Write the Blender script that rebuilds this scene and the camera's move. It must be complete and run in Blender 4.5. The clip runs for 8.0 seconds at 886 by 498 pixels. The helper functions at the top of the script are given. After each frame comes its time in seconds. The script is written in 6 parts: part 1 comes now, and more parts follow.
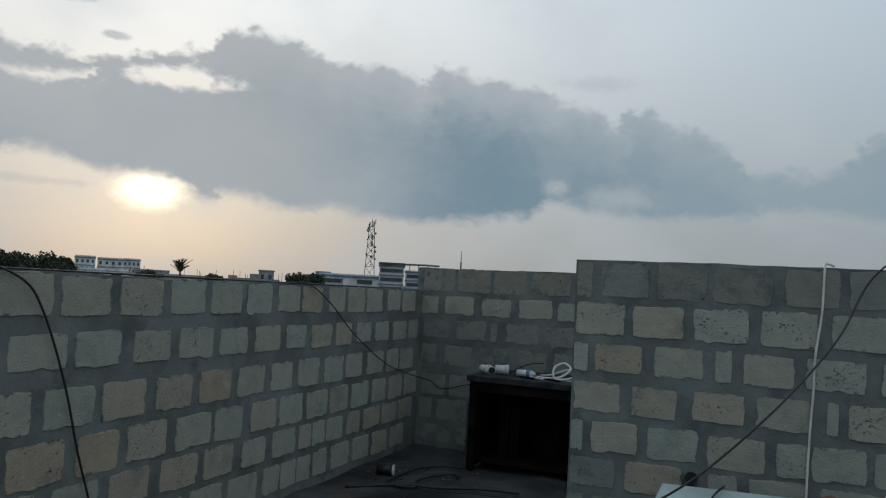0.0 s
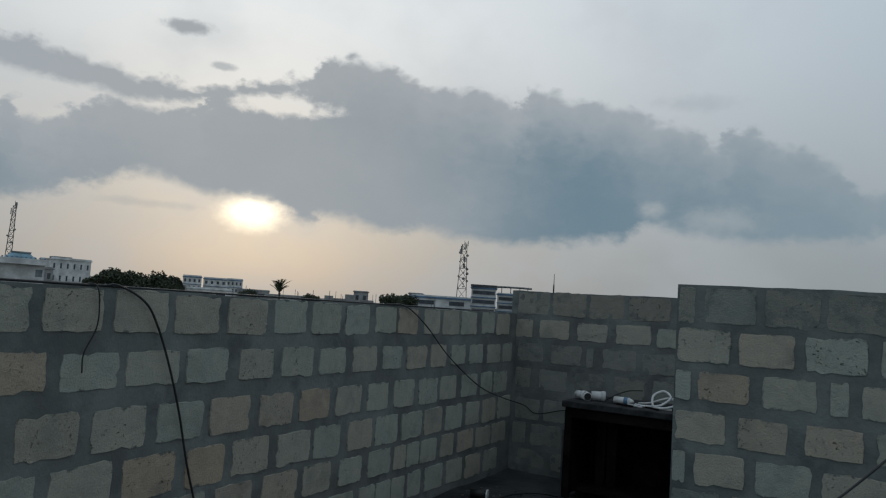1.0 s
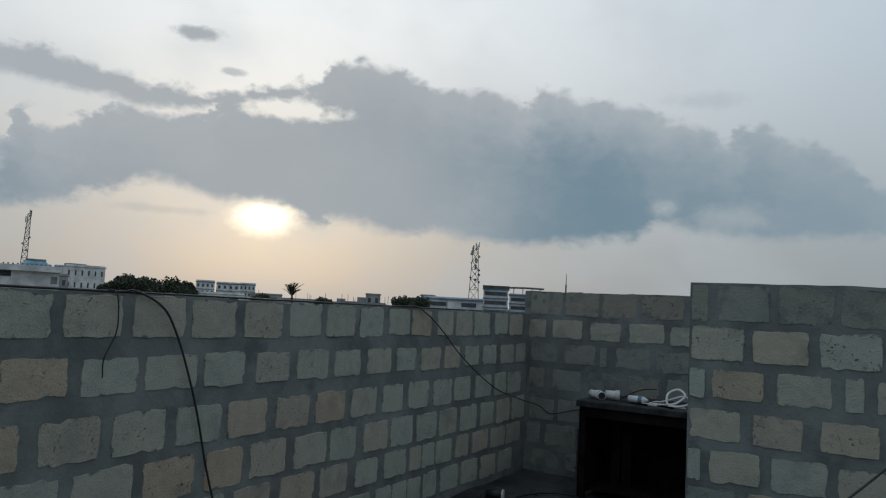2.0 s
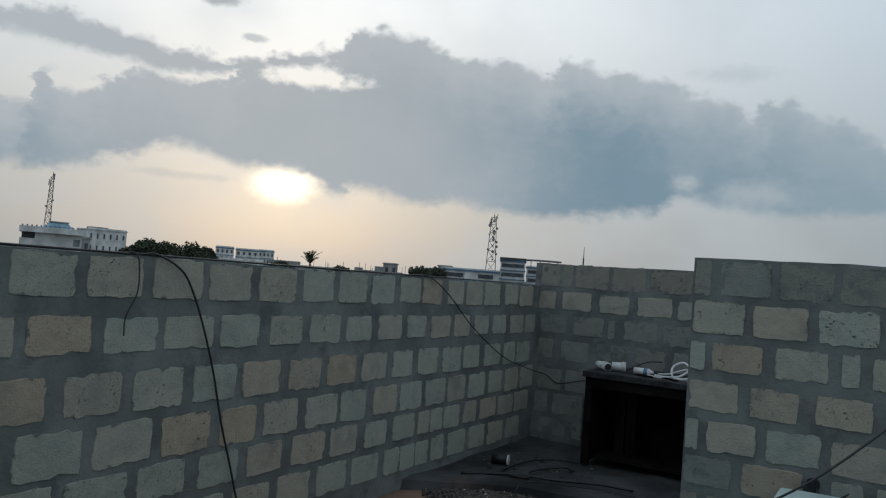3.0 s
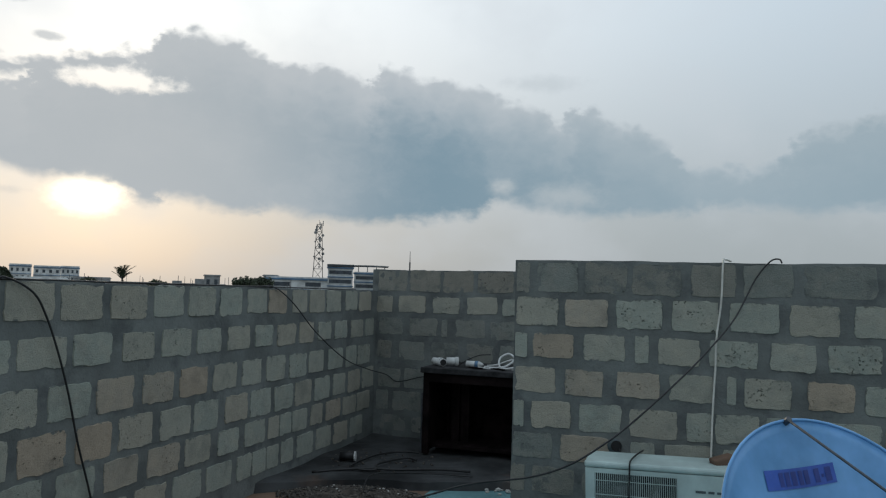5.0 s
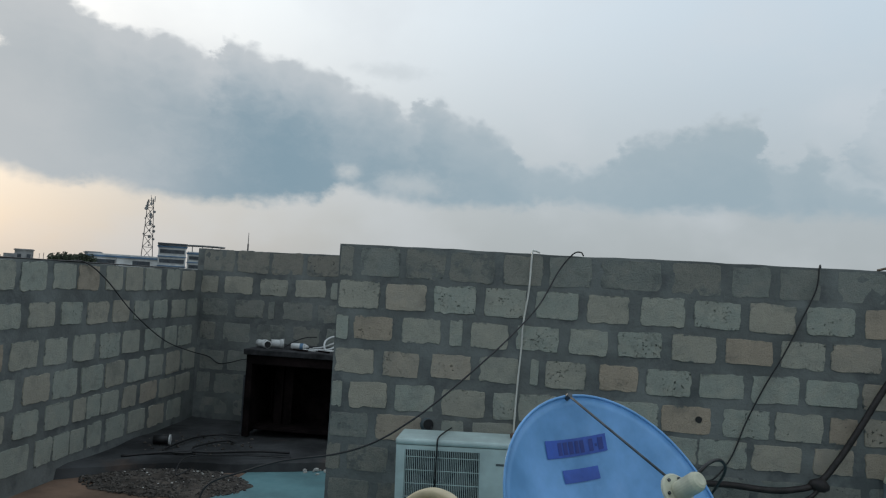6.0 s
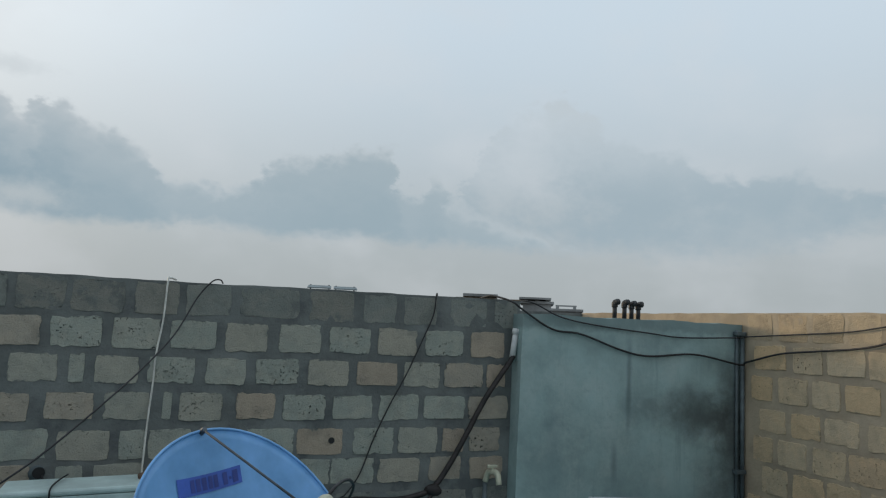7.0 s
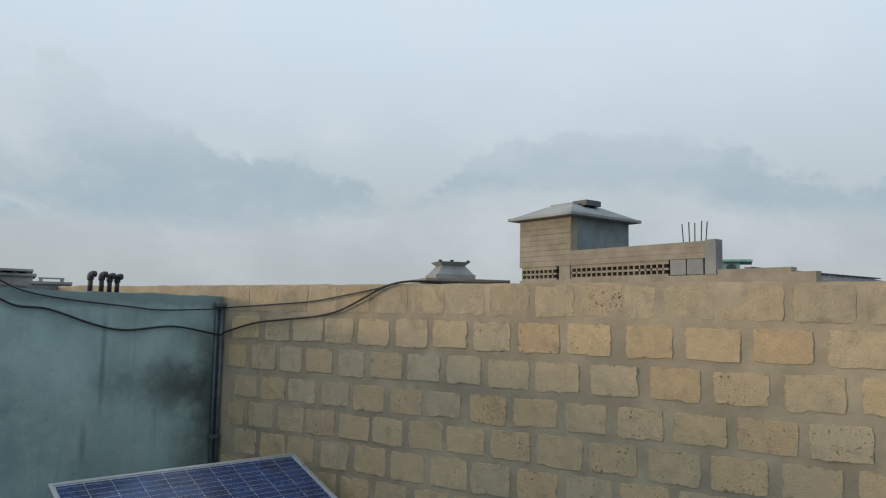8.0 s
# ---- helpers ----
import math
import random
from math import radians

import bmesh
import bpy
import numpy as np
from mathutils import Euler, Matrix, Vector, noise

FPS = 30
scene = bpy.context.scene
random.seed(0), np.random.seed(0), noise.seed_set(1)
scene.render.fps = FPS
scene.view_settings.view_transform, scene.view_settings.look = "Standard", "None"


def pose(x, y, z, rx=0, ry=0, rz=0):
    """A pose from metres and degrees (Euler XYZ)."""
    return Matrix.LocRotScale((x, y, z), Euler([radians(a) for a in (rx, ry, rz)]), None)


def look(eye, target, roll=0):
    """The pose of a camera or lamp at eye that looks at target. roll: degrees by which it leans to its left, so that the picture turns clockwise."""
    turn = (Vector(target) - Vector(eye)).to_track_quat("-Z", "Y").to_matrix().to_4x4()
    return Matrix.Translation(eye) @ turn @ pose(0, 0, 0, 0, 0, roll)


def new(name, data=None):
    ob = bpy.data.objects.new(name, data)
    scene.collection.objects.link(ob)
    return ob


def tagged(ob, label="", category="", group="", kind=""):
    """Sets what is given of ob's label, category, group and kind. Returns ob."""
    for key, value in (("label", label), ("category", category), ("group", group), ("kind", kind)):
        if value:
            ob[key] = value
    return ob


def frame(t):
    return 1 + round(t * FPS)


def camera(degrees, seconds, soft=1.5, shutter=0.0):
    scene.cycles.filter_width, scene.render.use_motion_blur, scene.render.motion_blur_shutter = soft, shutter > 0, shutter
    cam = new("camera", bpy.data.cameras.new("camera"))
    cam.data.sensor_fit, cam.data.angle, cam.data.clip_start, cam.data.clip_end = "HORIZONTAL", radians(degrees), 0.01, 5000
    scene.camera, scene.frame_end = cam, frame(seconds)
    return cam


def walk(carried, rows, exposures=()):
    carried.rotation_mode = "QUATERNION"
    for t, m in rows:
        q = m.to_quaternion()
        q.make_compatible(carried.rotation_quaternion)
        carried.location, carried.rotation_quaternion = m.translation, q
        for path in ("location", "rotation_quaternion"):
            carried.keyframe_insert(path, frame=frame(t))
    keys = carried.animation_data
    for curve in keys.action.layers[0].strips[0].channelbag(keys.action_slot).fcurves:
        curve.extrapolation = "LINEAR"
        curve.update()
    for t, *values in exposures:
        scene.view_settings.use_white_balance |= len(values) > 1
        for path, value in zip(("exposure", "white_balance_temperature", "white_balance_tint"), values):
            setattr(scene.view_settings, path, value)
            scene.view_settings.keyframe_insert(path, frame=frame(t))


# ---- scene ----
cam = camera(61.7, 8.0, soft=1.2)
PATH = [
    (0, (-0.012, 1.117, 1.491), (-0.79, 2.956, 1.604), 3.0),
    (0.5, (-0.021, 1.113, 1.495), (-0.912, 2.899, 1.615), 3.1),
    (1, (-0.029, 1.104, 1.494), (-1.03, 2.828, 1.652), 3.8),
    (2.5, (0.001, 1.049, 1.49), (-1.031, 2.756, 1.641), 3.0),
    (3, (0.075, 1.009, 1.486), (-0.992, 2.699, 1.565), 4.3),
    (3.5, (0.121, 0.948, 1.49), (-0.915, 2.655, 1.61), 4.3),
    (4, (0.11, 0.834, 1.484), (-0.896, 2.561, 1.554), 4.1),
    (4.5, (0.115, 0.697, 1.487), (-0.721, 2.51, 1.6), 2.4),
    (6, (0.292, 0.535, 1.469), (0.056, 2.519, 1.569), 3.3),
    (6.5, (0.314, 0.515, 1.469), (0.436, 2.502, 1.658), 3.3),
    (7, (0.291, 0.476, 1.507), (0.982, 2.342, 1.713), 2.5),
    (7.5, (0.303, 0.41, 1.512), (1.53, 1.979, 1.69), 1.0),
    (8, (0.367, 0.337, 1.509), (2.047, 1.408, 1.683), 1.1),
]
walk(cam, [(t, look(eye, aim, roll)) for t, eye, aim, roll in PATH],
     exposures=[(0.0, -0.32, 6350, 9), (1.0, -0.50, 6300, 9), (2.5, -0.27, 6300, 9), (4.5, -0.14, 6350, 9), (6.0, 0.04, 6500, 10), (7.0, 0.03, 6550, 10), (8.0, 0.17, 6500, 10)])

# ---- node helpers ----
class Net:
    """A small wrapper to chain shader nodes."""

    def __init__(self, tree):
        self.tree, self.nodes, self.links = tree, tree.nodes, tree.links

    def put(self, socket, value):
        if isinstance(value, bpy.types.NodeSocket):
            self.links.new(value, socket)
        elif value is not None:
            if isinstance(value, (tuple, list)) and len(value) == 3 and socket.type == "RGBA":
                value = (*value, 1)
            socket.default_value = value

    def node(self, kind, out=0, inputs=None):
        n = self.nodes.new(kind)
        for key, value in (inputs or {}).items():
            self.put(n.inputs[key], value)
        return n.outputs[out]

    def math(self, op, a, b=0.0, c=0.0, clamp=False):
        n = self.nodes.new("ShaderNodeMath")
        n.operation, n.use_clamp = op, clamp
        for i, v in enumerate((a, b, c)):
            self.put(n.inputs[i], v)
        return n.outputs[0]

    def ramp(self, value, lo, hi, a=0.0, b=1.0, smooth=True):
        n = self.nodes.new("ShaderNodeMapRange")
        n.interpolation_type = "SMOOTHSTEP" if smooth else "LINEAR"
        for i, v in enumerate((value, lo, hi, a, b)):
            self.put(n.inputs[i], v)
        return n.outputs[0]

    def mix(self, fac, a, b, blend="MIX"):
        n = self.nodes.new("ShaderNodeMix")
        n.data_type, n.blend_type = "RGBA", blend
        self.put(n.inputs[0], fac)
        self.put(n.inputs[6], a)
        self.put(n.inputs[7], b)
        return n.outputs[2]

    def noise(self, vec, scale, detail=4.0, rough=0.55, dist=0.0):
        return self.node("ShaderNodeTexNoise", 0, {"Vector": vec, "Scale": scale, "Detail": detail, "Roughness": rough, "Distortion": dist})

    def curve(self, value, points, lo, hi, top):
        """A curve through (position, height) points, positions from lo to hi, heights from 0 to top."""
        n = self.nodes.new("ShaderNodeFloatCurve")
        c = n.mapping.curves[0]
        pts = [((x - lo) / (hi - lo), y / top) for x, y in points]
        c.points[0].location, c.points[1].location = pts[0], pts[-1]
        for p in pts[1:-1]:
            c.points.new(*p)
        for p in c.points:
            p.handle_type = "AUTO_CLAMPED"
        n.mapping.update()
        self.put(n.inputs[1], self.ramp(value, lo, hi, smooth=False))
        return self.math("MULTIPLY", n.outputs[0], top)


# ---- sky ----
SUN_AZ, SUN_EL = -44.8, 6.2   # degrees clockwise from +y, and above the horizon
world = bpy.data.worlds.new("evening_sky")
scene.world = world
world.use_nodes = True
w = Net(world.node_tree)
w.nodes.clear()
way = w.node("ShaderNodeTexCoord", 0)
xyz = w.nodes.new("ShaderNodeSeparateXYZ")
w.links.new(way, xyz.inputs[0])
DEG = 57.29578
az = w.math("MULTIPLY", w.math("ARCTAN2", xyz.outputs[0], xyz.outputs[1]), DEG)
el = w.math("MULTIPLY", w.math("ARCSINE", xyz.outputs[2]), DEG)
sun_way = Vector((math.sin(radians(SUN_AZ)) * math.cos(radians(SUN_EL)), math.cos(radians(SUN_AZ)) * math.cos(radians(SUN_EL)), math.sin(radians(SUN_EL))))
dot = w.node("ShaderNodeVectorMath", 1, {0: way, 1: tuple(sun_way)})
dot.node.operation = "DOT_PRODUCT"
off = w.math("MULTIPLY", w.math("ARCCOSINE", w.math("MINIMUM", dot, 0.999999)), DEG)
wide_el = w.math("MULTIPLY", el, 1.4)
flat = w.node("ShaderNodeCombineXYZ", 0, {0: az, 1: wide_el, 2: 0.0})
swirl = w.node("ShaderNodeTexNoise", 1, {"Vector": flat, "Scale": 0.3, "Detail": 4.0, "Roughness": 0.6})
bent = w.node("ShaderNodeVectorMath", 0, {0: flat, 1: w.node("ShaderNodeVectorMath", 0, {0: swirl, 1: (3.0, 3.0, 0.0)})})
bent.node.inputs[1].links[0].from_node.operation = "MULTIPLY"

def billow(scale):
    """Rounded heaps, 0 in the creases and 1 on the crowns."""
    heap = w.nodes.new("ShaderNodeTexVoronoi")
    heap.feature, heap.voronoi_dimensions = "SMOOTH_F1", "2D"
    w.links.new(bent, heap.inputs["Vector"])
    heap.inputs["Scale"].default_value, heap.inputs["Smoothness"].default_value = scale, 0.35
    v = heap.outputs["Distance"]
    return w.math("SUBTRACT", 1.0, w.math("MULTIPLY", v, 1.5))

drift = w.math("ADD", az, w.math("MULTIPLY", w.math("SUBTRACT", w.noise(flat, 0.45, 5.0, 0.6), 0.5), 4.5))
puff = w.math("SUBTRACT", w.noise(flat, 0.16, 5.0, 0.55), 0.5)
fine = w.math("SUBTRACT", w.noise(flat, 0.9, 6.0, 0.65), 0.5)
broad = w.noise(flat, 0.085, 4.0, 0.5)
heaps = w.math("ADD", w.math("MULTIPLY", w.math("SUBTRACT", billow(0.42), 0.45), 0.55), w.math("MULTIPLY", w.math("SUBTRACT", billow(1.15), 0.45), 0.34))
ragged = w.math("ADD", w.math("ADD", w.math("MULTIPLY", puff, 0.7), w.math("MULTIPLY", fine, 0.85)), heaps)
ragged_soft = w.math("SUBTRACT", w.math("ADD", w.math("MULTIPLY", puff, 1.3), w.math("MULTIPLY", fine, 0.8)), w.math("MULTIPLY", heaps, 0.5))

def band(top_pts, low_pts, top_soft, low_soft, rag=1.0):
    """A cloud between two lines over the azimuth, with ragged edges."""
    lo, hi = top_pts[0][0], top_pts[-1][0]
    top = w.math("ADD", w.curve(drift, top_pts, lo, hi, 30), w.math("MULTIPLY", ragged, rag))
    low = w.math("ADD", w.curve(drift, low_pts, lo, hi, 30), w.math("MULTIPLY", ragged_soft, rag))
    up = w.ramp(w.math("SUBTRACT", top, el), -0.2 * top_soft, 0.8 * top_soft)
    down = w.ramp(w.math("SUBTRACT", el, low), -0.5 * low_soft, 0.5 * low_soft)
    return w.math("MULTIPLY", up, down), w.math("SUBTRACT", top, el)

def blot(a, e, ra, re, soft=0.6):
    """A small ragged patch round an azimuth and elevation."""
    u = w.math("DIVIDE", w.math("SUBTRACT", az, a), ra)
    v = w.math("DIVIDE", w.math("SUBTRACT", el, e), re)
    r = w.math("ADD", w.math("SQRT", w.math("ADD", w.math("MULTIPLY", u, u), w.math("MULTIPLY", v, v))), w.math("MULTIPLY", w.math("ADD", ragged, w.math("MULTIPLY", fine, 1.2)), 0.55))
    return w.ramp(r, 1.0 + soft * 0.5, 1.0 - soft)

main, under = band([(-75, 8.5), (-64, 9.9), (-62.5, 10.2), (-61.7, 12.1), (-60.9, 12.2), (-60.2, 11.3), (-58.1, 12.0), (-55.4, 13.3), (-53.2, 13.4), (-49.6, 13.6), (-47.9, 15.3), (-46.5, 15.8), (-44, 16.3),
              (-41.5, 17.0), (-40.1, 18.3), (-37.7, 18.6), (-35.5, 18.2), (-33.2, 17.6), (-31.8, 16.9), (-29.2, 17.0), (-26.5, 16.5), (-25.1, 16.2), (-23.7, 17.2), (-21.5, 16.8), (-17.8, 16.3), (-15, 15.3),
              (-11.2, 14.3), (-10, 13.4), (-8.3, 14.4), (-6.5, 13.5), (-4, 12.7), (-1.7, 11.6), (-0.4, 10.2), (2.2, 10.0), (5, 10.3), (7.2, 12.0), (10.3, 12.7), (13.6, 13.6), (15.5, 13.7), (16.6, 12.6),
              (17.6, 10.6), (19.2, 11.5), (20.8, 10.2), (23.4, 8.7), (27.5, 7.4), (32, 5.5)],
             [(-75, 5.0), (-63.5, 5.5), (-60.2, 5.8), (-56.7, 7.0), (-54.6, 7.7), (-51.9, 8.1), (-49.5, 7.6), (-47.4, 7.1), (-44.1, 7.2), (-42.5, 6.5), (-41, 5.7), (-39.5, 6.4), (-37.1, 6.0), (-34.4, 5.6), (-31.8, 6.0),
              (-29.6, 5.5), (-25.3, 5.4), (-21, 5.5), (-16.9, 6.1), (-13.7, 7.0), (-12.5, 6.7), (-7.3, 6.3), (-1.9, 6.3), (2.4, 6.9), (6.6, 6.5), (12.7, 6.4), (18.3, 6.4), (24, 6.2), (32, 6.2)], 0.95, 1.3)
strip, _ = band([(-80, 14.6), (-70, 15.3), (-64.4, 15.6), (-61.8, 16.2), (-60.1, 16.5), (-57.5, 15.8), (-54.9, 15.5), (-52.5, 15.2), (-48.9, 15.3), (-46, 15.8), (-40, 16.6), (-30, 12)],
                [(-80, 13.0), (-70, 13.6), (-64.3, 14.1), (-62.3, 13.9), (-59.2, 13.7), (-56.2, 13.6), (-53.5, 13.3), (-48.8, 13.8), (-46, 14.7), (-40, 15.4), (-30, 14)], 0.9, 0.9)
veil, _ = band([(14, 3), (20, 8.5), (23.7, 14.5), (25, 16.0), (27.7, 17.3), (29.8, 17.8), (31.6, 16.5), (33.8, 15.0), (36.7, 13.6), (38, 13.6), (39.8, 12.3), (42.5, 11.4), (45.5, 11.8), (48.5, 11.4), (51, 10.4), (54, 8.6),
                (57, 10.2), (60.7, 13.0), (64.6, 13.9), (69, 14.2), (75, 13.9), (78.4, 13.2), (82, 11), (88, 9.5), (100, 9)],
               [(14, 6.8), (25.4, 6.8), (29.7, 6.3), (36, 6.1), (43.8, 6.4), (49, 7.6), (54, 8.3), (61, 9.6), (68, 9.9), (75, 9.5), (80, 7.5), (86, 7.2), (100, 7)], 1.3, 2.4, 1.5)
veil = w.math("MULTIPLY", veil, w.ramp(w.noise(flat, 0.16, 5.0, 0.6), 0.3, 0.6, 0.6, 1.0))
veil = w.math("MULTIPLY", veil, w.math("SUBTRACT", 1.0, w.math("MULTIPLY", blot(25.5, 12.0, 6.0, 5.0, 1.0), 0.75)))
gaps = w.math("MAXIMUM", blot(-43.2, 14.3, 4.0, 0.78, 0.5), w.math("MAXIMUM", w.math("MULTIPLY", blot(-14.4, 8.3, 1.0, 0.6, 1.0), 0.75), w.math("MULTIPLY", blot(-9.6, 7.6, 2.9, 1.0, 1.0), 0.6)))
bits = w.math("MAXIMUM", blot(-50.7, 18.8, 1.8, 0.5), w.math("MULTIPLY", blot(-11.6, 16.0, 2.8, 0.6, 0.9), 0.4))
bits = w.math("MAXIMUM", bits, w.math("MAXIMUM", w.math("MULTIPLY", blot(-52.0, 6.1, 3.0, 0.3, 0.9), 0.3), w.math("MULTIPLY", blot(-47.9, 16.5, 0.9, 0.28), 0.7)))
dense = w.math("MAXIMUM", w.math("MULTIPLY", main, w.math("SUBTRACT", 1.0, w.math("MULTIPLY", gaps, 0.92))), w.math("MAXIMUM", strip, bits))
# high, thin streaks that cover the rest of the sky
thin = w.math("MULTIPLY", w.ramp(broad, 0.42, 0.72), 0.35)

near_sun = w.math("POWER", w.ramp(off, 68.0, 0.0, smooth=False), 1.8)
halo = w.math("POWER", w.ramp(off, 17.0, 0.0, smooth=False), 2.0)
sun_u, sun_v = w.math("MULTIPLY", w.math("SUBTRACT", az, SUN_AZ), 0.62), w.math("SUBTRACT", el, SUN_EL)
spread = w.math("ADD", w.math("SQRT", w.math("ADD", w.math("MULTIPLY", sun_u, sun_u), w.math("MULTIPLY", sun_v, sun_v))), w.math("MULTIPLY", fine, 1.1))
disc = w.math("POWER", w.ramp(spread, 2.0, 0.0, smooth=False), 1.7)
height = w.ramp(el, 0.0, 26.0)
nishita = w.node("ShaderNodeTexSky")
air = nishita.node
air.sky_type, air.sun_disc, air.sun_elevation, air.sun_rotation = "NISHITA", False, radians(SUN_EL), radians(SUN_AZ)
air.dust_density = 3.0
nishita = w.mix(1.0, nishita, (0.09, 0.09, 0.09), "MULTIPLY")
warm = w.math("POWER", w.ramp(off, 48.0, 0.0, smooth=False), 2.0)
haze = w.mix(height, w.mix(warm, (0.40, 0.445, 0.465), (0.68, 0.62, 0.545)), w.mix(near_sun, (0.59, 0.70, 0.795), (1.55, 1.52, 1.45)))
clear = w.mix(0.05, haze, nishita)
clear = w.mix(thin, clear, (0.62, 0.66, 0.70))
depth = w.math("MULTIPLY", w.ramp(under, 0.2, 5.5), w.ramp(off, 3.0, 26.0, 0.4, 1.0))
depth = w.math("MULTIPLY", depth, w.ramp(w.noise(bent, 0.14, 6.0, 0.6), 0.28, 0.62, 0.66, 1.0))
body = w.mix(depth, (0.52, 0.56, 0.59), (0.205, 0.305, 0.375))
body = w.mix(w.ramp(az, -26.0, 4.0, 0.0, 0.85), body, w.mix(w.ramp(under, 0.0, 1.6), (0.45, 0.52, 0.565), (0.33, 0.42, 0.475)))
body = w.mix(w.math("MULTIPLY", w.ramp(off, 27.0, 4.0), 0.65), body, (0.53, 0.54, 0.54))
soft_body = w.mix(w.ramp(el, 17.0, 9.0), (0.50, 0.57, 0.62), (0.335, 0.425, 0.485))
sky = w.mix(w.math("MULTIPLY", veil, 0.95), clear, soft_body)
sky = w.mix(dense, sky, body)
open_sky = w.math("SUBTRACT", 1.0, w.math("MULTIPLY", dense, 0.97))
glow = w.mix(w.math("MULTIPLY", halo, open_sky), (0, 0, 0), (0.13, 0.11, 0.075))
glare = w.mix(w.math("MULTIPLY", disc, w.math("SUBTRACT", 1.0, w.math("MULTIPLY", dense, 0.9))), (0, 0, 0), (2.6, 2.2, 1.5))
sky = w.mix(1.0, w.mix(1.0, sky, glow, "ADD"), glare, "ADD")
below = w.ramp(el, -1.5, 0.0)
sky = w.mix(below, (0.16, 0.155, 0.145), sky)
back = w.node("ShaderNodeBackground", 0, {"Color": sky, "Strength": 1.0})
out = w.nodes.new("ShaderNodeOutputWorld")
w.links.new(back, out.inputs[0])

sun_data = bpy.data.lights.new("sun", "SUN")
sun_data.energy, sun_data.angle, sun_data.color = 1.4, radians(10), (1.0, 0.80, 0.56)
sun_ob = new("sun", sun_data)
sun_ob.matrix_world = look(sun_way * 50, (0, 0, 0))


# ---- materials ----
def material(name, base, rough=0.8, metal=0.0, bump=0.0, bump_scale=60.0, vary=0.12, vary_scale=3.0, tint=None, random=0.0, coat=0.0, extra=None):
    """A surface with grain and broad stains at real-world size; extra(net, colour, place) may change its colour."""
    m = bpy.data.materials.new(name)
    m.use_nodes = True
    n = Net(m.node_tree)
    bsdf = n.nodes["Principled BSDF"]
    geo = n.node("ShaderNodeNewGeometry", 0)
    dark = tuple(c * (1 - 2.2 * vary) for c in base)
    light = tuple(min(1, c * (1 + 1.3 * vary)) for c in (tint or base))
    colour = n.mix(n.ramp(n.noise(geo, vary_scale, 5.0, 0.6), 0.3, 0.72), dark, light)
    colour = n.mix(n.math("MULTIPLY", n.noise(geo, vary_scale * 14, 3.0), vary), colour, tuple(c * 0.5 for c in base))
    if random:
        rnd = n.node("ShaderNodeObjectInfo", 5)
        colour = n.mix(n.ramp(rnd, 0.0, 1.0, 0.0, random, False), colour, (0.03, 0.03, 0.03))
    if extra:
        colour = extra(n, colour, geo)
    n.put(bsdf.inputs["Base Color"], colour)
    n.put(bsdf.inputs["Roughness"], n.ramp(n.noise(geo, vary_scale * 5, 3.0), 0.2, 0.8, max(0.05, rough - 0.1), min(1, rough + 0.1)))
    bsdf.inputs["Metallic"].default_value = metal
    bsdf.inputs["Coat Weight"].default_value = coat
    if bump:
        b = n.nodes.new("ShaderNodeBump")
        b.inputs["Strength"].default_value, b.inputs["Distance"].default_value = min(1.0, bump), 0.006
        n.put(b.inputs["Height"], n.noise(geo, bump_scale, 5.0, 0.65))
        n.links.new(b.outputs[0], bsdf.inputs["Normal"])
    return m


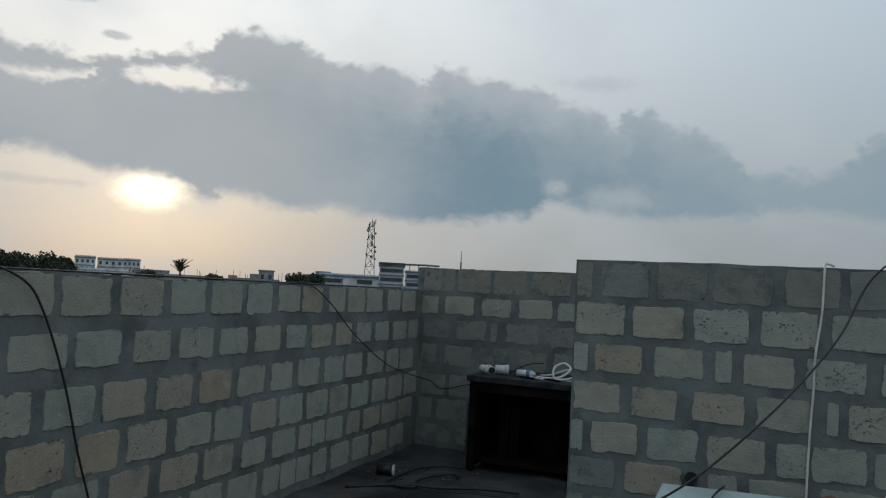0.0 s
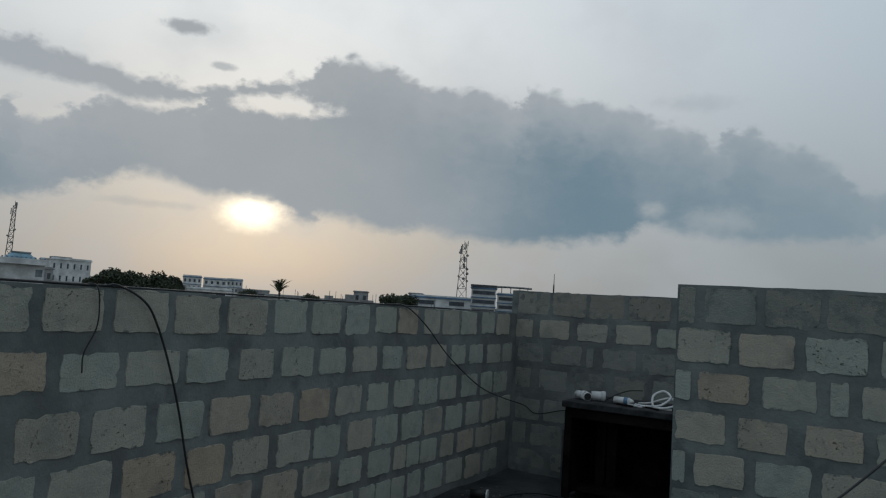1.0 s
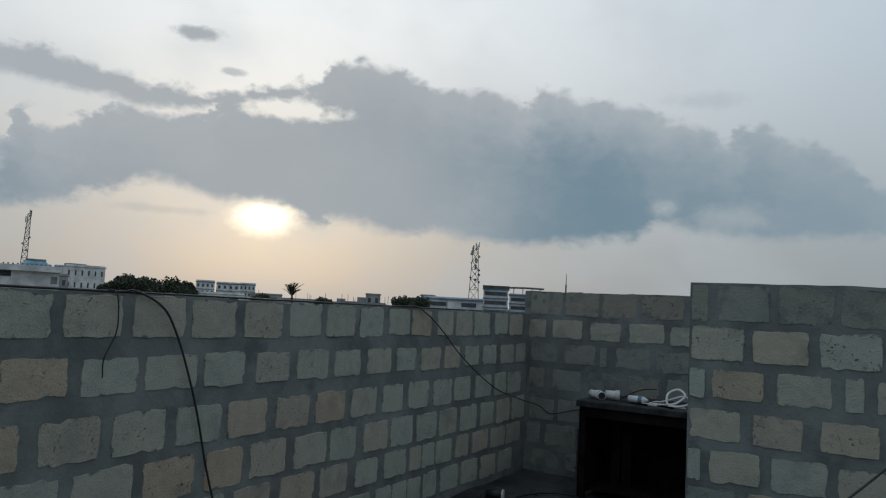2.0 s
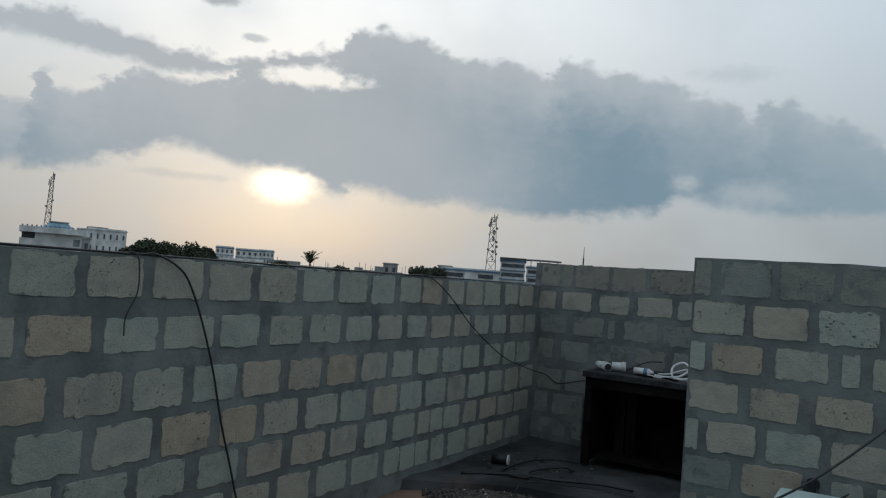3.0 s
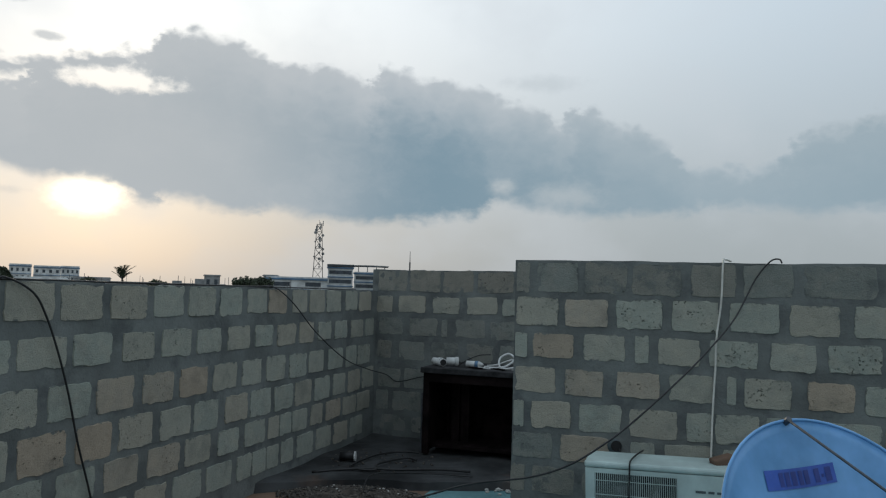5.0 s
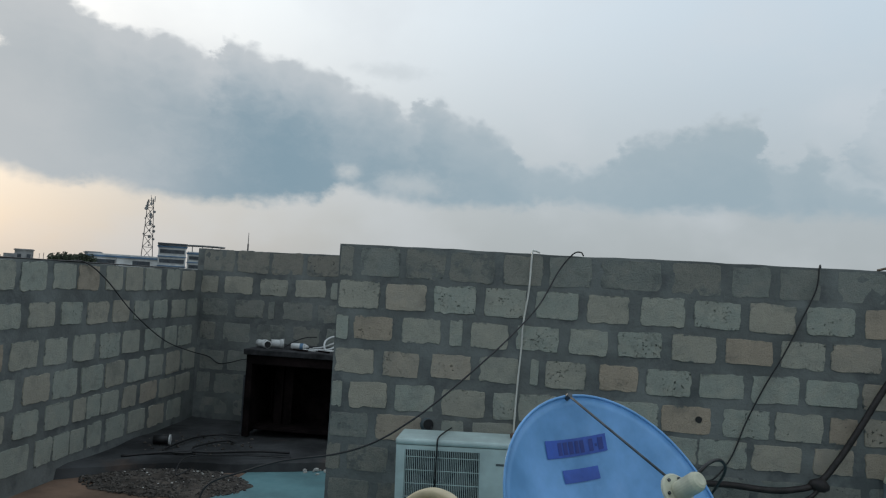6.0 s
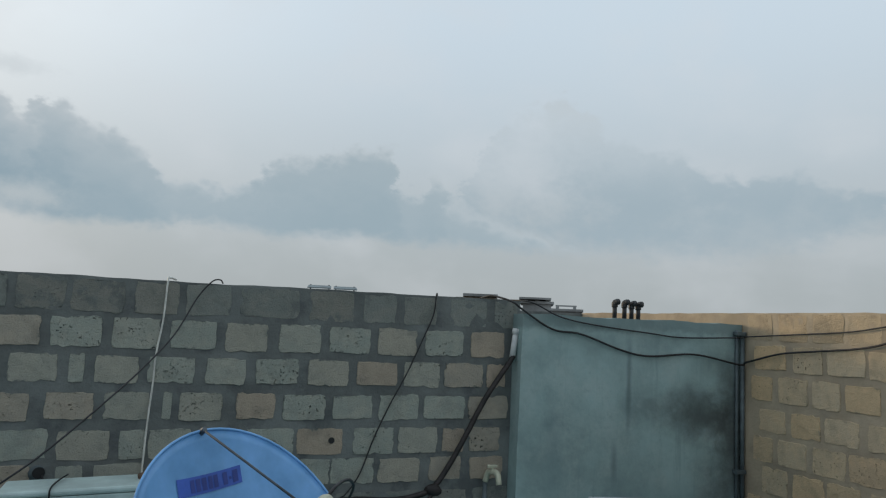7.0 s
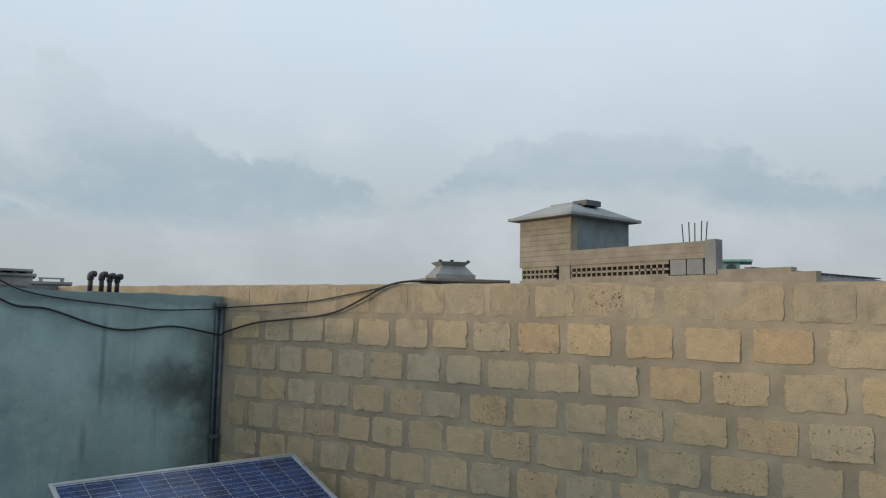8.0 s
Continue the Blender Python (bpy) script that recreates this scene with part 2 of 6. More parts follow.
def block_material(name, grey, tan, spread, mortar, smear=0.0, holes=0.5):
    """Cast block: per-piece tone from grey to tan, sand grain, some pitted pieces, and mortar smeared unevenly over the edges."""
    m = bpy.data.materials.new(name)
    m.use_nodes = True
    n = Net(m.node_tree)
    bsdf = n.nodes["Principled BSDF"]
    geo = n.node("ShaderNodeNewGeometry", 0)
    local = n.nodes.new("ShaderNodeSeparateXYZ")
    n.links.new(n.node("ShaderNodeTexCoord", 3), local.inputs[0])
    rnd = n.node("ShaderNodeObjectInfo", 5)
    rnd2 = n.math("FRACT", n.math("MULTIPLY", rnd, 17.31))
    rnd3 = n.math("FRACT", n.math("MULTIPLY", rnd, 53.77))
    tone = n.mix(n.ramp(rnd, spread[0], spread[1]), grey, tan)
    tone = n.mix(n.math("MULTIPLY", rnd2, 0.35), tone, tuple(c * 0.66 for c in grey))
    tone = n.mix(n.ramp(n.noise(geo, 11.0, 6.0, 0.65), 0.4, 0.72, 0.0, 0.4), tone, tuple(c * 1.25 for c in tan))
    tone = n.mix(n.ramp(n.noise(geo, 6.5, 6.0, 0.65), 0.48, 0.72, 0.0, 0.6), tone, tuple(c * 0.6 for c in grey))
    tone = n.mix(n.ramp(n.noise(geo, 170.0, 3.0, 0.7), 0.42, 0.72, 0.0, 0.32), tone, tuple(c * 0.5 for c in grey))
    # pitted pieces: small grains everywhere on them and a few larger hollows
    pick = n.math("MULTIPLY", n.ramp(rnd3, 1.0 - holes, 1.15 - holes), n.ramp(n.noise(geo, 9.0, 3.0), 0.42, 0.62))
    pits = n.math("MULTIPLY", n.ramp(n.noise(geo, 60.0, 3.0, 0.6), 0.60, 0.68), pick)
    hollow = n.ramp(n.math("SUBTRACT", n.noise(geo, 26.0, 4.0, 0.65), n.math("MULTIPLY", n.math("SUBTRACT", 1.0, rnd3), 0.05)), 0.69, 0.72)
    pits = n.math("MAXIMUM", pits, hollow)
    tone = n.mix(pits, tone, tuple(c * 0.24 for c in grey))
    # mortar drawn over the edges
    u = n.math("DIVIDE", n.math("ABSOLUTE", local.outputs[0]), 0.131)
    v = n.math("ADD", n.math("MULTIPLY", n.math("ABSOLUTE", local.outputs[2]), 7.0), 0.412)
    u = n.math("ADD", n.math("MULTIPLY", u, 0.92), 0.08)
    edge = n.math("MAXIMUM", u, v)
    edge = n.math("ADD", edge, n.math("MULTIPLY", n.math("SUBTRACT", n.noise(geo, 13.0, 7.0, 0.72), 0.5), 0.85))
    drawn = n.math("MAXIMUM", n.ramp(edge, 0.97, 1.05), n.ramp(n.math("ADD", n.noise(geo, 7.0, 6.0, 0.7), n.math("MULTIPLY", rnd2, 0.1)), 0.72 - smear, 0.82 - smear, 0.0, 0.85))
    wet = n.mix(n.ramp(n.noise(geo, 5.0, 5.0, 0.6), 0.35, 0.7), tuple(c * 0.72 for c in mortar), tuple(c * 1.12 for c in mortar))
    tone = n.mix(drawn, tone, wet)
    n.put(bsdf.inputs["Base Color"], tone)
    bsdf.inputs["Roughness"].default_value = 0.95
    bsdf.inputs["Specular IOR Level"].default_value = 0.25
    b = n.nodes.new("ShaderNodeBump")
    b.inputs["Strength"].default_value, b.inputs["Distance"].default_value = 0.9, 0.008
    rise = n.math("SUBTRACT", n.math("ADD", n.noise(geo, 120.0, 4.0, 0.7), n.math("MULTIPLY", n.noise(geo, 18.0, 5.0, 0.65), 1.6)), n.math("MULTIPLY", pits, 2.0))
    n.put(b.inputs["Height"], rise)
    n.links.new(b.outputs[0], bsdf.inputs["Normal"])
    return m


def patches(colour2, scale, lo, hi, amount=1.0):
    def extra(n, colour, geo):
        return n.mix(n.ramp(n.noise(geo, scale, 6.0, 0.62), lo, hi, 0.0, amount), colour, colour2)
    return extra


def plaster_marks(n, colour, geo):
    """Brushed washes, drips, a damp band under the top and soot in the corner of the green plaster."""
    s = n.nodes.new("ShaderNodeSeparateXYZ")
    n.links.new(geo, s.inputs[0])
    px, pz = s.outputs[0], s.outputs[2]
    rough = n.noise(geo, 7.0, 6.0, 0.68)
    runs = n.node("ShaderNodeCombineXYZ", 0, {0: n.math("MULTIPLY", px, 9.0), 1: 0.0, 2: n.math("MULTIPLY", pz, 0.9)})
    colour = n.mix(n.ramp(n.noise(geo, 3.2, 7.0, 0.7), 0.42, 0.7, 0.0, 0.65), colour, (0.38, 0.47, 0.455))
    colour = n.mix(n.ramp(n.noise(runs, 1.3, 6.0, 0.65), 0.52, 0.74, 0.0, 0.5), colour, (0.19, 0.275, 0.28))
    colour = n.mix(n.ramp(n.noise(geo, 16.0, 6.0, 0.7), 0.52, 0.74, 0.0, 0.4), colour, (0.20, 0.28, 0.285))

    def stain(x, z, rx, rz, amount, tint):
        u, v = n.math("DIVIDE", n.math("SUBTRACT", px, x), rx), n.math("DIVIDE", n.math("SUBTRACT", pz, z), rz)
        r = n.math("SQRT", n.math("ADD", n.math("MULTIPLY", u, u), n.math("MULTIPLY", v, v)))
        r = n.math("ADD", r, n.math("MULTIPLY", n.math("SUBTRACT", rough, 0.5), 1.3))
        return n.mix(n.ramp(r, 1.45, 0.0, 0.0, amount), colour, tint)
    colour = stain(3.45, 1.12, 0.022, 0.36, 0.7, (0.12, 0.17, 0.175))
    colour = stain(3.34, 0.60, 0.03, 0.14, 0.6, (0.13, 0.18, 0.185))
    colour = stain(2.85, 0.62, 0.09, 0.42, 0.5, (0.15, 0.22, 0.23))
    colour = stain(4.12, 0.93, 0.50, 0.20, 0.8, (0.055, 0.062, 0.060))
    colour = stain(4.40, 0.78, 0.22, 0.60, 0.8, (0.05, 0.052, 0.050))
    colour = stain(4.30, 0.15, 0.30, 0.40, 0.6, (0.08, 0.09, 0.09))
    top = n.math("ADD", pz, n.math("MULTIPLY", n.math("SUBTRACT", rough, 0.5), 0.16))
    return n.mix(n.ramp(top, 1.50, 1.56, 0.0, 0.6), colour, (0.135, 0.185, 0.185))


GREY_MORTAR, SANDY_SUNLIT_MORTAR = (0.166, 0.180, 0.173), (0.43, 0.35, 0.25)
M = {
    "mortar": material("grey_mortar", GREY_MORTAR, 0.95, bump=1.0, bump_scale=45, vary=0.16, vary_scale=3.0, extra=patches((0.086, 0.094, 0.095), 4.5, 0.5, 0.68, 0.8)),
    # sandier mortar, with the low sun's warmth put into its colour
    "sandy": material("sandy_sunlit_mortar", SANDY_SUNLIT_MORTAR, 0.95, bump=0.9, bump_scale=45, vary=0.12, vary_scale=2.5, extra=patches((0.30, 0.255, 0.195), 4.0, 0.5, 0.7, 0.75)),
    "block": block_material("cast_block", (0.355, 0.382, 0.335), (0.39, 0.36, 0.295), (0.3, 1.0), GREY_MORTAR, 0.0, 0.38),
    "warm_block": block_material("warm_cast_block", (0.39, 0.36, 0.30), (0.42, 0.345, 0.265), (0.0, 0.9), GREY_MORTAR, 0.0, 0.42),
    # cement-washed courses, and the darker colour that dims the end wall
    "washed": block_material("washed_dim_block", (0.245, 0.263, 0.240), (0.265, 0.250, 0.212), (0.3, 1.0), GREY_MORTAR, 0.12, 0.3),
    # sandier blocks of the east wall; sunlit warmth is part of these colours
    "tan_block": block_material("sandy_sunlit_block", (0.60, 0.485, 0.335), (0.65, 0.475, 0.285), (0.1, 0.9), SANDY_SUNLIT_MORTAR, 0.0, 0.45),
    "warm_tan_block": block_material("warm_sunlit_block", (0.60, 0.465, 0.31), (0.64, 0.445, 0.26), (0.0, 0.9), SANDY_SUNLIT_MORTAR, 0.0, 0.6),
    "tan_washed": block_material("washed_sunlit_block", (0.48, 0.395, 0.28), (0.52, 0.40, 0.26), (0.2, 1.0), SANDY_SUNLIT_MORTAR, 0.12, 0.3),
    "plaster": material("green_cement_plaster", (0.30, 0.415, 0.41), 0.9, bump=0.5, bump_scale=25, vary=0.12, vary_scale=2.2, extra=plaster_marks),
    "render_wall": material("grey_cement_render", (0.30, 0.29, 0.26), 0.95, bump=0.4, bump_scale=20, vary=0.15),
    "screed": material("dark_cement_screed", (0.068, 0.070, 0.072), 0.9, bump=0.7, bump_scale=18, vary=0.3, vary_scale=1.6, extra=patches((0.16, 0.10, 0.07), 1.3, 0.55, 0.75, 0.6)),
    "teal_floor": material("worn_teal_floor_paint", (0.13, 0.27, 0.29), 0.55, bump=0.2, bump_scale=14, vary=0.14, vary_scale=2.0, extra=patches((0.07, 0.10, 0.10), 6.0, 0.62, 0.75, 0.7)),
    "rust_floor": material("rusty_stained_cement", (0.20, 0.125, 0.085), 0.9, bump=0.4, bump_scale=20, vary=0.25, vary_scale=2.0),
    "dirt": material("dark_swept_dirt", (0.085, 0.068, 0.055), 0.95, bump=1.0, bump_scale=70, vary=0.35, vary_scale=9),
    "rubble": material("broken_cement", (0.105, 0.092, 0.08), 0.95, bump=0.6, bump_scale=50, vary=0.45, vary_scale=30),
    "chip": material("pale_chip", (0.50, 0.49, 0.46), 0.8, vary=0.15, vary_scale=20),
    # wood taken near black; the shade inside the open bench is put into it
    "old_wood": material("near_black_wood", (0.007, 0.005, 0.005), 0.8, bump=0.7, bump_scale=40, vary=0.35, vary_scale=6, tint=(0.014, 0.009, 0.009)),
    "bench_top": material("grimy_board", (0.045, 0.045, 0.047), 0.85, bump=0.6, bump_scale=30, vary=0.3, vary_scale=8),
    "pvc": material("white_pvc", (0.62, 0.63, 0.62), 0.4, vary=0.1, vary_scale=9),
    "grey_pvc": material("grey_conduit", (0.10, 0.13, 0.14), 0.55, vary=0.2, vary_scale=6),
    "black_pvc": material("black_pipe", (0.02, 0.022, 0.024), 0.5, vary=0.2, vary_scale=9),
    "cable": material("black_cable", (0.013, 0.013, 0.014), 0.55, vary=0.2, vary_scale=9),
    "white_cable": material("off_white_cable", (0.66, 0.65, 0.60), 0.5, vary=0.1, vary_scale=9),
    "tape": material("brown_insulation_tape", (0.022, 0.017, 0.016), 0.6, bump=0.5, bump_scale=60, vary=0.3, vary_scale=12),
    "ac_white": material("aged_white_enamel", (0.52, 0.64, 0.62), 0.4, vary=0.10, vary_scale=4, extra=patches((0.36, 0.36, 0.31), 5.0, 0.6, 0.8, 0.5)),
    "ac_dark": material("shaded_grille_cavity", (0.03, 0.033, 0.035), 0.7, vary=0.2),
    "fan": material("grey_fan_plastic", (0.10, 0.105, 0.11), 0.5, vary=0.15),
    "dish_blue": material("sun_bleached_blue_paint", (0.125, 0.355, 0.68), 0.42, vary=0.10, vary_scale=2.5, tint=(0.19, 0.42, 0.76), extra=patches((0.30, 0.50, 0.78), 3.0, 0.52, 0.8, 0.45)),
    "dish_mark": material("deep_blue_print", (0.04, 0.11, 0.47), 0.5, vary=0.12, vary_scale=8),
    "dark_print": material("dark_blue_print", (0.022, 0.05, 0.26), 0.5, vary=0.12, vary_scale=8),
    "steel": material("dark_galvanised_steel", (0.10, 0.11, 0.12), 0.5, metal=0.7, vary=0.2, vary_scale=9),
    "lnb": material("yellowed_plastic", (0.55, 0.55, 0.42), 0.45, vary=0.12, vary_scale=9),
    "chair": material("beige_plastic", (0.55, 0.47, 0.31), 0.45, vary=0.12, vary_scale=5),
    "alu": material("anodised_aluminium", (0.55, 0.56, 0.57), 0.35, metal=0.6, vary=0.06, vary_scale=6),
    "cell": material("blue_silicon_cell", (0.010, 0.032, 0.125), 0.3, vary=0.15, vary_scale=6, tint=(0.014, 0.05, 0.18), random=0.15, coat=0.25),
    "cell_back": material("white_panel_backing", (0.42, 0.46, 0.50), 0.3, vary=0.05, coat=0.6),
    "white_paint": material("weathered_white_paint", (0.62, 0.64, 0.63), 0.85, vary=0.14, vary_scale=0.5),
    "pale_blue": material("pale_blue_paint", (0.24, 0.38, 0.46), 0.8, vary=0.15, vary_scale=0.6),
    "blue_trim": material("blue_painted_trim", (0.10, 0.19, 0.30), 0.7, vary=0.15, vary_scale=0.5),
    "far_grey": material("distant_grey_render", (0.30, 0.31, 0.31), 0.9, vary=0.2, vary_scale=0.4),
    "far_dark": material("distant_window_glass", (0.05, 0.065, 0.08), 0.3, vary=0.2, vary_scale=0.8),
    "far_brown": material("brown_far_block", (0.30, 0.265, 0.21), 0.95, bump=0.5, bump_scale=8, vary=0.10, vary_scale=2.2),
    "far_panel": material("grey_blue_render", (0.20, 0.245, 0.26), 0.9, vary=0.15, vary_scale=1.0),
    "corrugated": material("dark_corrugated_sheet", (0.12, 0.13, 0.15), 0.5, metal=0.4, vary=0.2),
    "turquoise": material("turquoise_paint", (0.20, 0.42, 0.38), 0.7, vary=0.15),
    "mast": material("red_grey_mast_steel", (0.10, 0.10, 0.105), 0.6, metal=0.3, vary=0.2),
    "leaf": material("dusty_leaf", (0.045, 0.062, 0.032), 0.7, vary=0.35, vary_scale=1.5),
    "bark": material("grey_bark", (0.10, 0.08, 0.06), 0.95, bump=0.6, bump_scale=12, vary=0.3, vary_scale=3),
    "ground": material("dusty_city_ground", (0.17, 0.15, 0.125), 0.95, vary=0.25, vary_scale=0.05),
}

# sheen lowered as well, so these stay dark
for dull in ("old_wood", "bench_top", "screed"):
    M[dull].node_tree.nodes["Principled BSDF"].inputs["Specular IOR Level"].default_value = 0.1


# ---- mesh helpers ----
def add_box(bm, x0, x1, y0, y1, z0, z1, bevel=0.0, m=None):
    made = bmesh.ops.create_cube(bm, size=1)["verts"]
    for v in made:
        v.co = Vector(((x0 + x1) / 2 + v.co.x * (x1 - x0), (y0 + y1) / 2 + v.co.y * (y1 - y0), (z0 + z1) / 2 + v.co.z * (z1 - z0)))
    if bevel:
        edges = list({e for v in made for e in v.link_edges})
        got = bmesh.ops.bevel(bm, geom=edges, offset=bevel, segments=2, affect="EDGES", profile=0.5)
        made = list({v for f_ in got["faces"] for v in f_.verts} | {v for v in made if v.is_valid})
    if m is not None:
        bmesh.ops.transform(bm, matrix=m, verts=made)
    return made


def add_tube(bm, pts, r, sides=7, r_end=None):
    """A closed tube along points."""
    pts = [Vector(p) for p in pts]
    rings = []
    last = None
    for i, p in enumerate(pts):
        d = (pts[min(i + 1, len(pts) - 1)] - pts[max(i - 1, 0)]).normalized()
        if last is None:
            side = d.orthogonal().normalized()
        else:
            side = (last - d * last.dot(d)).normalized()
        last = side
        up = d.cross(side)
        k = i / max(1, len(pts) - 1)
        rad = r if r_end is None else r + (r_end - r) * k
        rings.append([bm.verts.new(p + (side * math.cos(a) + up * math.sin(a)) * rad) for a in [2 * math.pi * j / sides for j in range(sides)]])
    for a, b in zip(rings, rings[1:]):
        for j in range(sides):
            bm.faces.new((a[j], a[(j + 1) % sides], b[(j + 1) % sides], b[j]))
    bm.faces.new(rings[0][::-1])
    bm.faces.new(rings[-1])


def smooth_path(pts, steps=8):
    """A Catmull-Rom line through points."""
    pts = [Vector(p) for p in pts]
    ext = [2 * pts[0] - pts[1], *pts, 2 * pts[-1] - pts[-2]]
    out_ = []
    for a, b, c, d in zip(ext, ext[1:], ext[2:], ext[3:]):
        for k in range(steps):
            t = k / steps
            out_.append(0.5 * ((2 * b) + (c - a) * t + (2 * a - 5 * b + 4 * c - d) * t * t + (3 * b - a - 3 * c + d) * t ** 3))
    return out_ + [pts[-1]]


def mesh_of(name, bm, mat, smooth=False):
    bmesh.ops.recalc_face_normals(bm, faces=bm.faces)
    me = bpy.data.meshes.new(name)
    bm.to_mesh(me)
    bm.free()
    if smooth:
        for p in me.polygons:
            p.use_smooth = True
    if mat:
        me.materials.append(M[mat])
    return me


def part(name, bm, mat, parent=None, label="", smooth=False):
    ob = new(name, mesh_of(name, bm, mat, smooth))
    if parent:
        ob.parent = parent
    if label:
        tagged(ob, label)
    return ob


def empty(name, label, category, at=(0, 0, 0), group="", kind=""):
    ob = new(name)
    ob.location = at
    return tagged(ob, label, category, group, kind)


def one_box(*args, **kw):
    bm = bmesh.new()
    add_box(bm, *args, **kw)
    return bm


def cable(name, pts, r, mat, label, category="cable", steps=8, sides=7):
    bm = bmesh.new()
    add_tube(bm, smooth_path(pts, steps), r, sides)
    return tagged(part(name, bm, mat, smooth=True), label, category)


# ---- floor, walls and the house below ----
WEST, NORTH, MID, EAST, SOUTH, GREEN = -2.857, 7.405, 5.20, 4.473, -2.60, 5.05   # inner faces
rng = random.Random(7)

tagged(part("floor", one_box(WEST - 0.15, EAST + 0.15, SOUTH - 0.15, NORTH + 0.15, -0.25, 0.0), "rust_floor"), "rust-stained bare cement rooftop floor", "floor", kind="structure")
tagged(part("painted_floor", one_box(-1.72, EAST, SOUTH, 6.19, -0.02, 0.004), "teal_floor"), "worn teal paint over a cement floor", "floor", kind="structure")


def screed_ledge():
    """A low rough ledge along the far end, with a crooked front edge."""
    bm = bmesh.new()
    nx, ny = 60, 16
    grid = []
    for i in range(nx + 1):
        x = WEST + (EAST - WEST) * i / nx
        y0 = 5.33 + 0.85 * min(1.0, max(0.0, (x - WEST) / 1.7)) ** 0.7 + 0.05 * noise.noise((x * 4, 1.3, 0))
        row = []
        for j in range(ny + 1):
            y = y0 + (NORTH - y0) * j / ny
            z = 0.075 + 0.018 * noise.noise((x * 3, y * 3, 5.0))
            row.append(bm.verts.new((x, y, z if j else z - 0.012)))
        foot = bm.verts.new((x, y0 - 0.02, 0.0))
        grid.append([foot, *row])
    for a, b in zip(grid, grid[1:]):
        for j in range(ny + 1):
            bm.faces.new((a[j], b[j], b[j + 1], a[j + 1]))
    return bm


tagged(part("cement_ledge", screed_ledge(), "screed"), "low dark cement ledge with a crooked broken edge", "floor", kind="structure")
tagged(part("house_below", one_box(WEST - 0.14, EAST + 0.14, SOUTH - 0.14, NORTH + 0.14, -9.5, -0.26), "render_wall"), "plain rendered house under the roof terrace", "house", kind="structure")


def wall_body(name, mat, origin, turn, length, top, thick=0.15, label="", step=0.055):
    """A wall in its own frame: x along it, y into it, z up. The near face is slightly uneven and so is the top."""
    bm = bmesh.new()
    nx, nz = max(2, int(length / step)), max(2, int(top / step))
    seed = abs(hash_name(name)) % 97

    def rise(x):
        return top + 0.010 * noise.noise((x * 1.1, seed, 0)) + 0.006 * noise.noise((x * 6.0, seed, 3))
    grid = []
    for i in range(nx + 1):
        x = length * i / nx
        col = []
        for j in range(nz + 1):
            z = rise(x) * j / nz
            push = 0.0035 * noise.noise((x * 9, z * 9, seed)) + 0.004 * noise.noise((x * 2.3, z * 2.3, seed + 5.0))
            col.append(bm.verts.new((x, push, z)))
        col.append(bm.verts.new((x, thick, rise(x) - 0.004)))
        col.append(bm.verts.new((x, thick, 0.0)))
        grid.append(col)
    for a, b in zip(grid, grid[1:]):
        for j in range(len(a) - 1):
            bm.faces.new((a[j], b[j], b[j + 1], a[j + 1]))
        bm.faces.new((a[-1], b[-1], b[0], a[0]))
    bm.faces.new(grid[0])
    bm.faces.new(grid[-1][::-1])
    ob = part(name, bm, mat)
    ob.matrix_world = pose(*origin, 0, 0, turn)
    return tagged(ob, label, "wall", kind="structure")


def hash_name(s):
    return sum((i + 3) * ord(c) for i, c in enumerate(s))


wall_west = wall_body("wall_west", "mortar", (WEST, SOUTH, 0), 90, NORTH - SOUTH, 1.485, label="parapet of grey and tan blocks in smeared mortar")
wall_north = wall_body("wall_north", "mortar", (WEST - 0.05, NORTH, 0), 0, EAST - WEST + 0.05, 1.70, label="dim block wall at the end of the terrace")
wall_mid = wall_body("wall_mid", "mortar", (-0.93, MID, 0), 0, 3.57, 1.705, label="freestanding grey and tan block wall with smeared mortar")
wall_east = wall_body("wall_east", "sandy", (EAST, NORTH, 0), -90, NORTH - SOUTH, 1.705, label="sandy tan block wall, sun-warmed in colour, with pale mortar")
tagged(part("wall_south", one_box(WEST - 0.15, EAST + 0.15, SOUTH - 0.15, SOUTH, 0, 1.6), "render_wall"), "plain rendered parapet", "wall", kind="structure")


def plaster_wall():
    bm = bmesh.new()
    n, k = 44, 40
    x0, x1 = 2.59, EAST - 0.004
    grid = []
    for i in range(n + 1):
        x = x0 + (x1 - x0) * i / n
        top = 1.615 + 0.012 * noise.noise((x * 3, 0, 2)) + 0.006 * noise.noise((x * 13, 0, 2))
        col = [bm.verts.new((x - 0.02 * (1 - j / k) * (1 - i / n), GREEN + 0.006 * noise.noise((x * 2.2, 1.615 * j / k * 2.2, 9)), top * j / k)) for j in range(k + 1)]
        col += [bm.verts.new((x, MID + 0.16, top)), bm.verts.new((x, MID + 0.16, 0))]
        grid.append(col)
    for a, b in zip(grid, grid[1:]):
        for j in range(len(a) - 1):
            bm.faces.new((a[j], b[j], b[j + 1], a[j + 1]))
        bm.faces.new((a[-1], b[-1], b[0], a[0]))
    bm.faces.new(grid[0])
    bm.faces.new(grid[-1][::-1])
    return bm


wall_plaster = tagged(part("wall_plastered", plaster_wall(), "plaster"), "blue-green plastered wall with stains and a soot patch", "wall", kind="structure")

# ---- pipes and fittings on the walls ----
conduit = empty("wall_conduit", "two dark grey conduits in the corner of the plaster", "pipe", (4.445, 5.015, 0))
bm = bmesh.new()
add_tube(bm, [(0.0, 0.005, 0.0), (0.0, 0.005, 1.56)], 0.017, 9)
part("pipe", bm, "grey_pvc", conduit, smooth=True)
bm = bmesh.new()
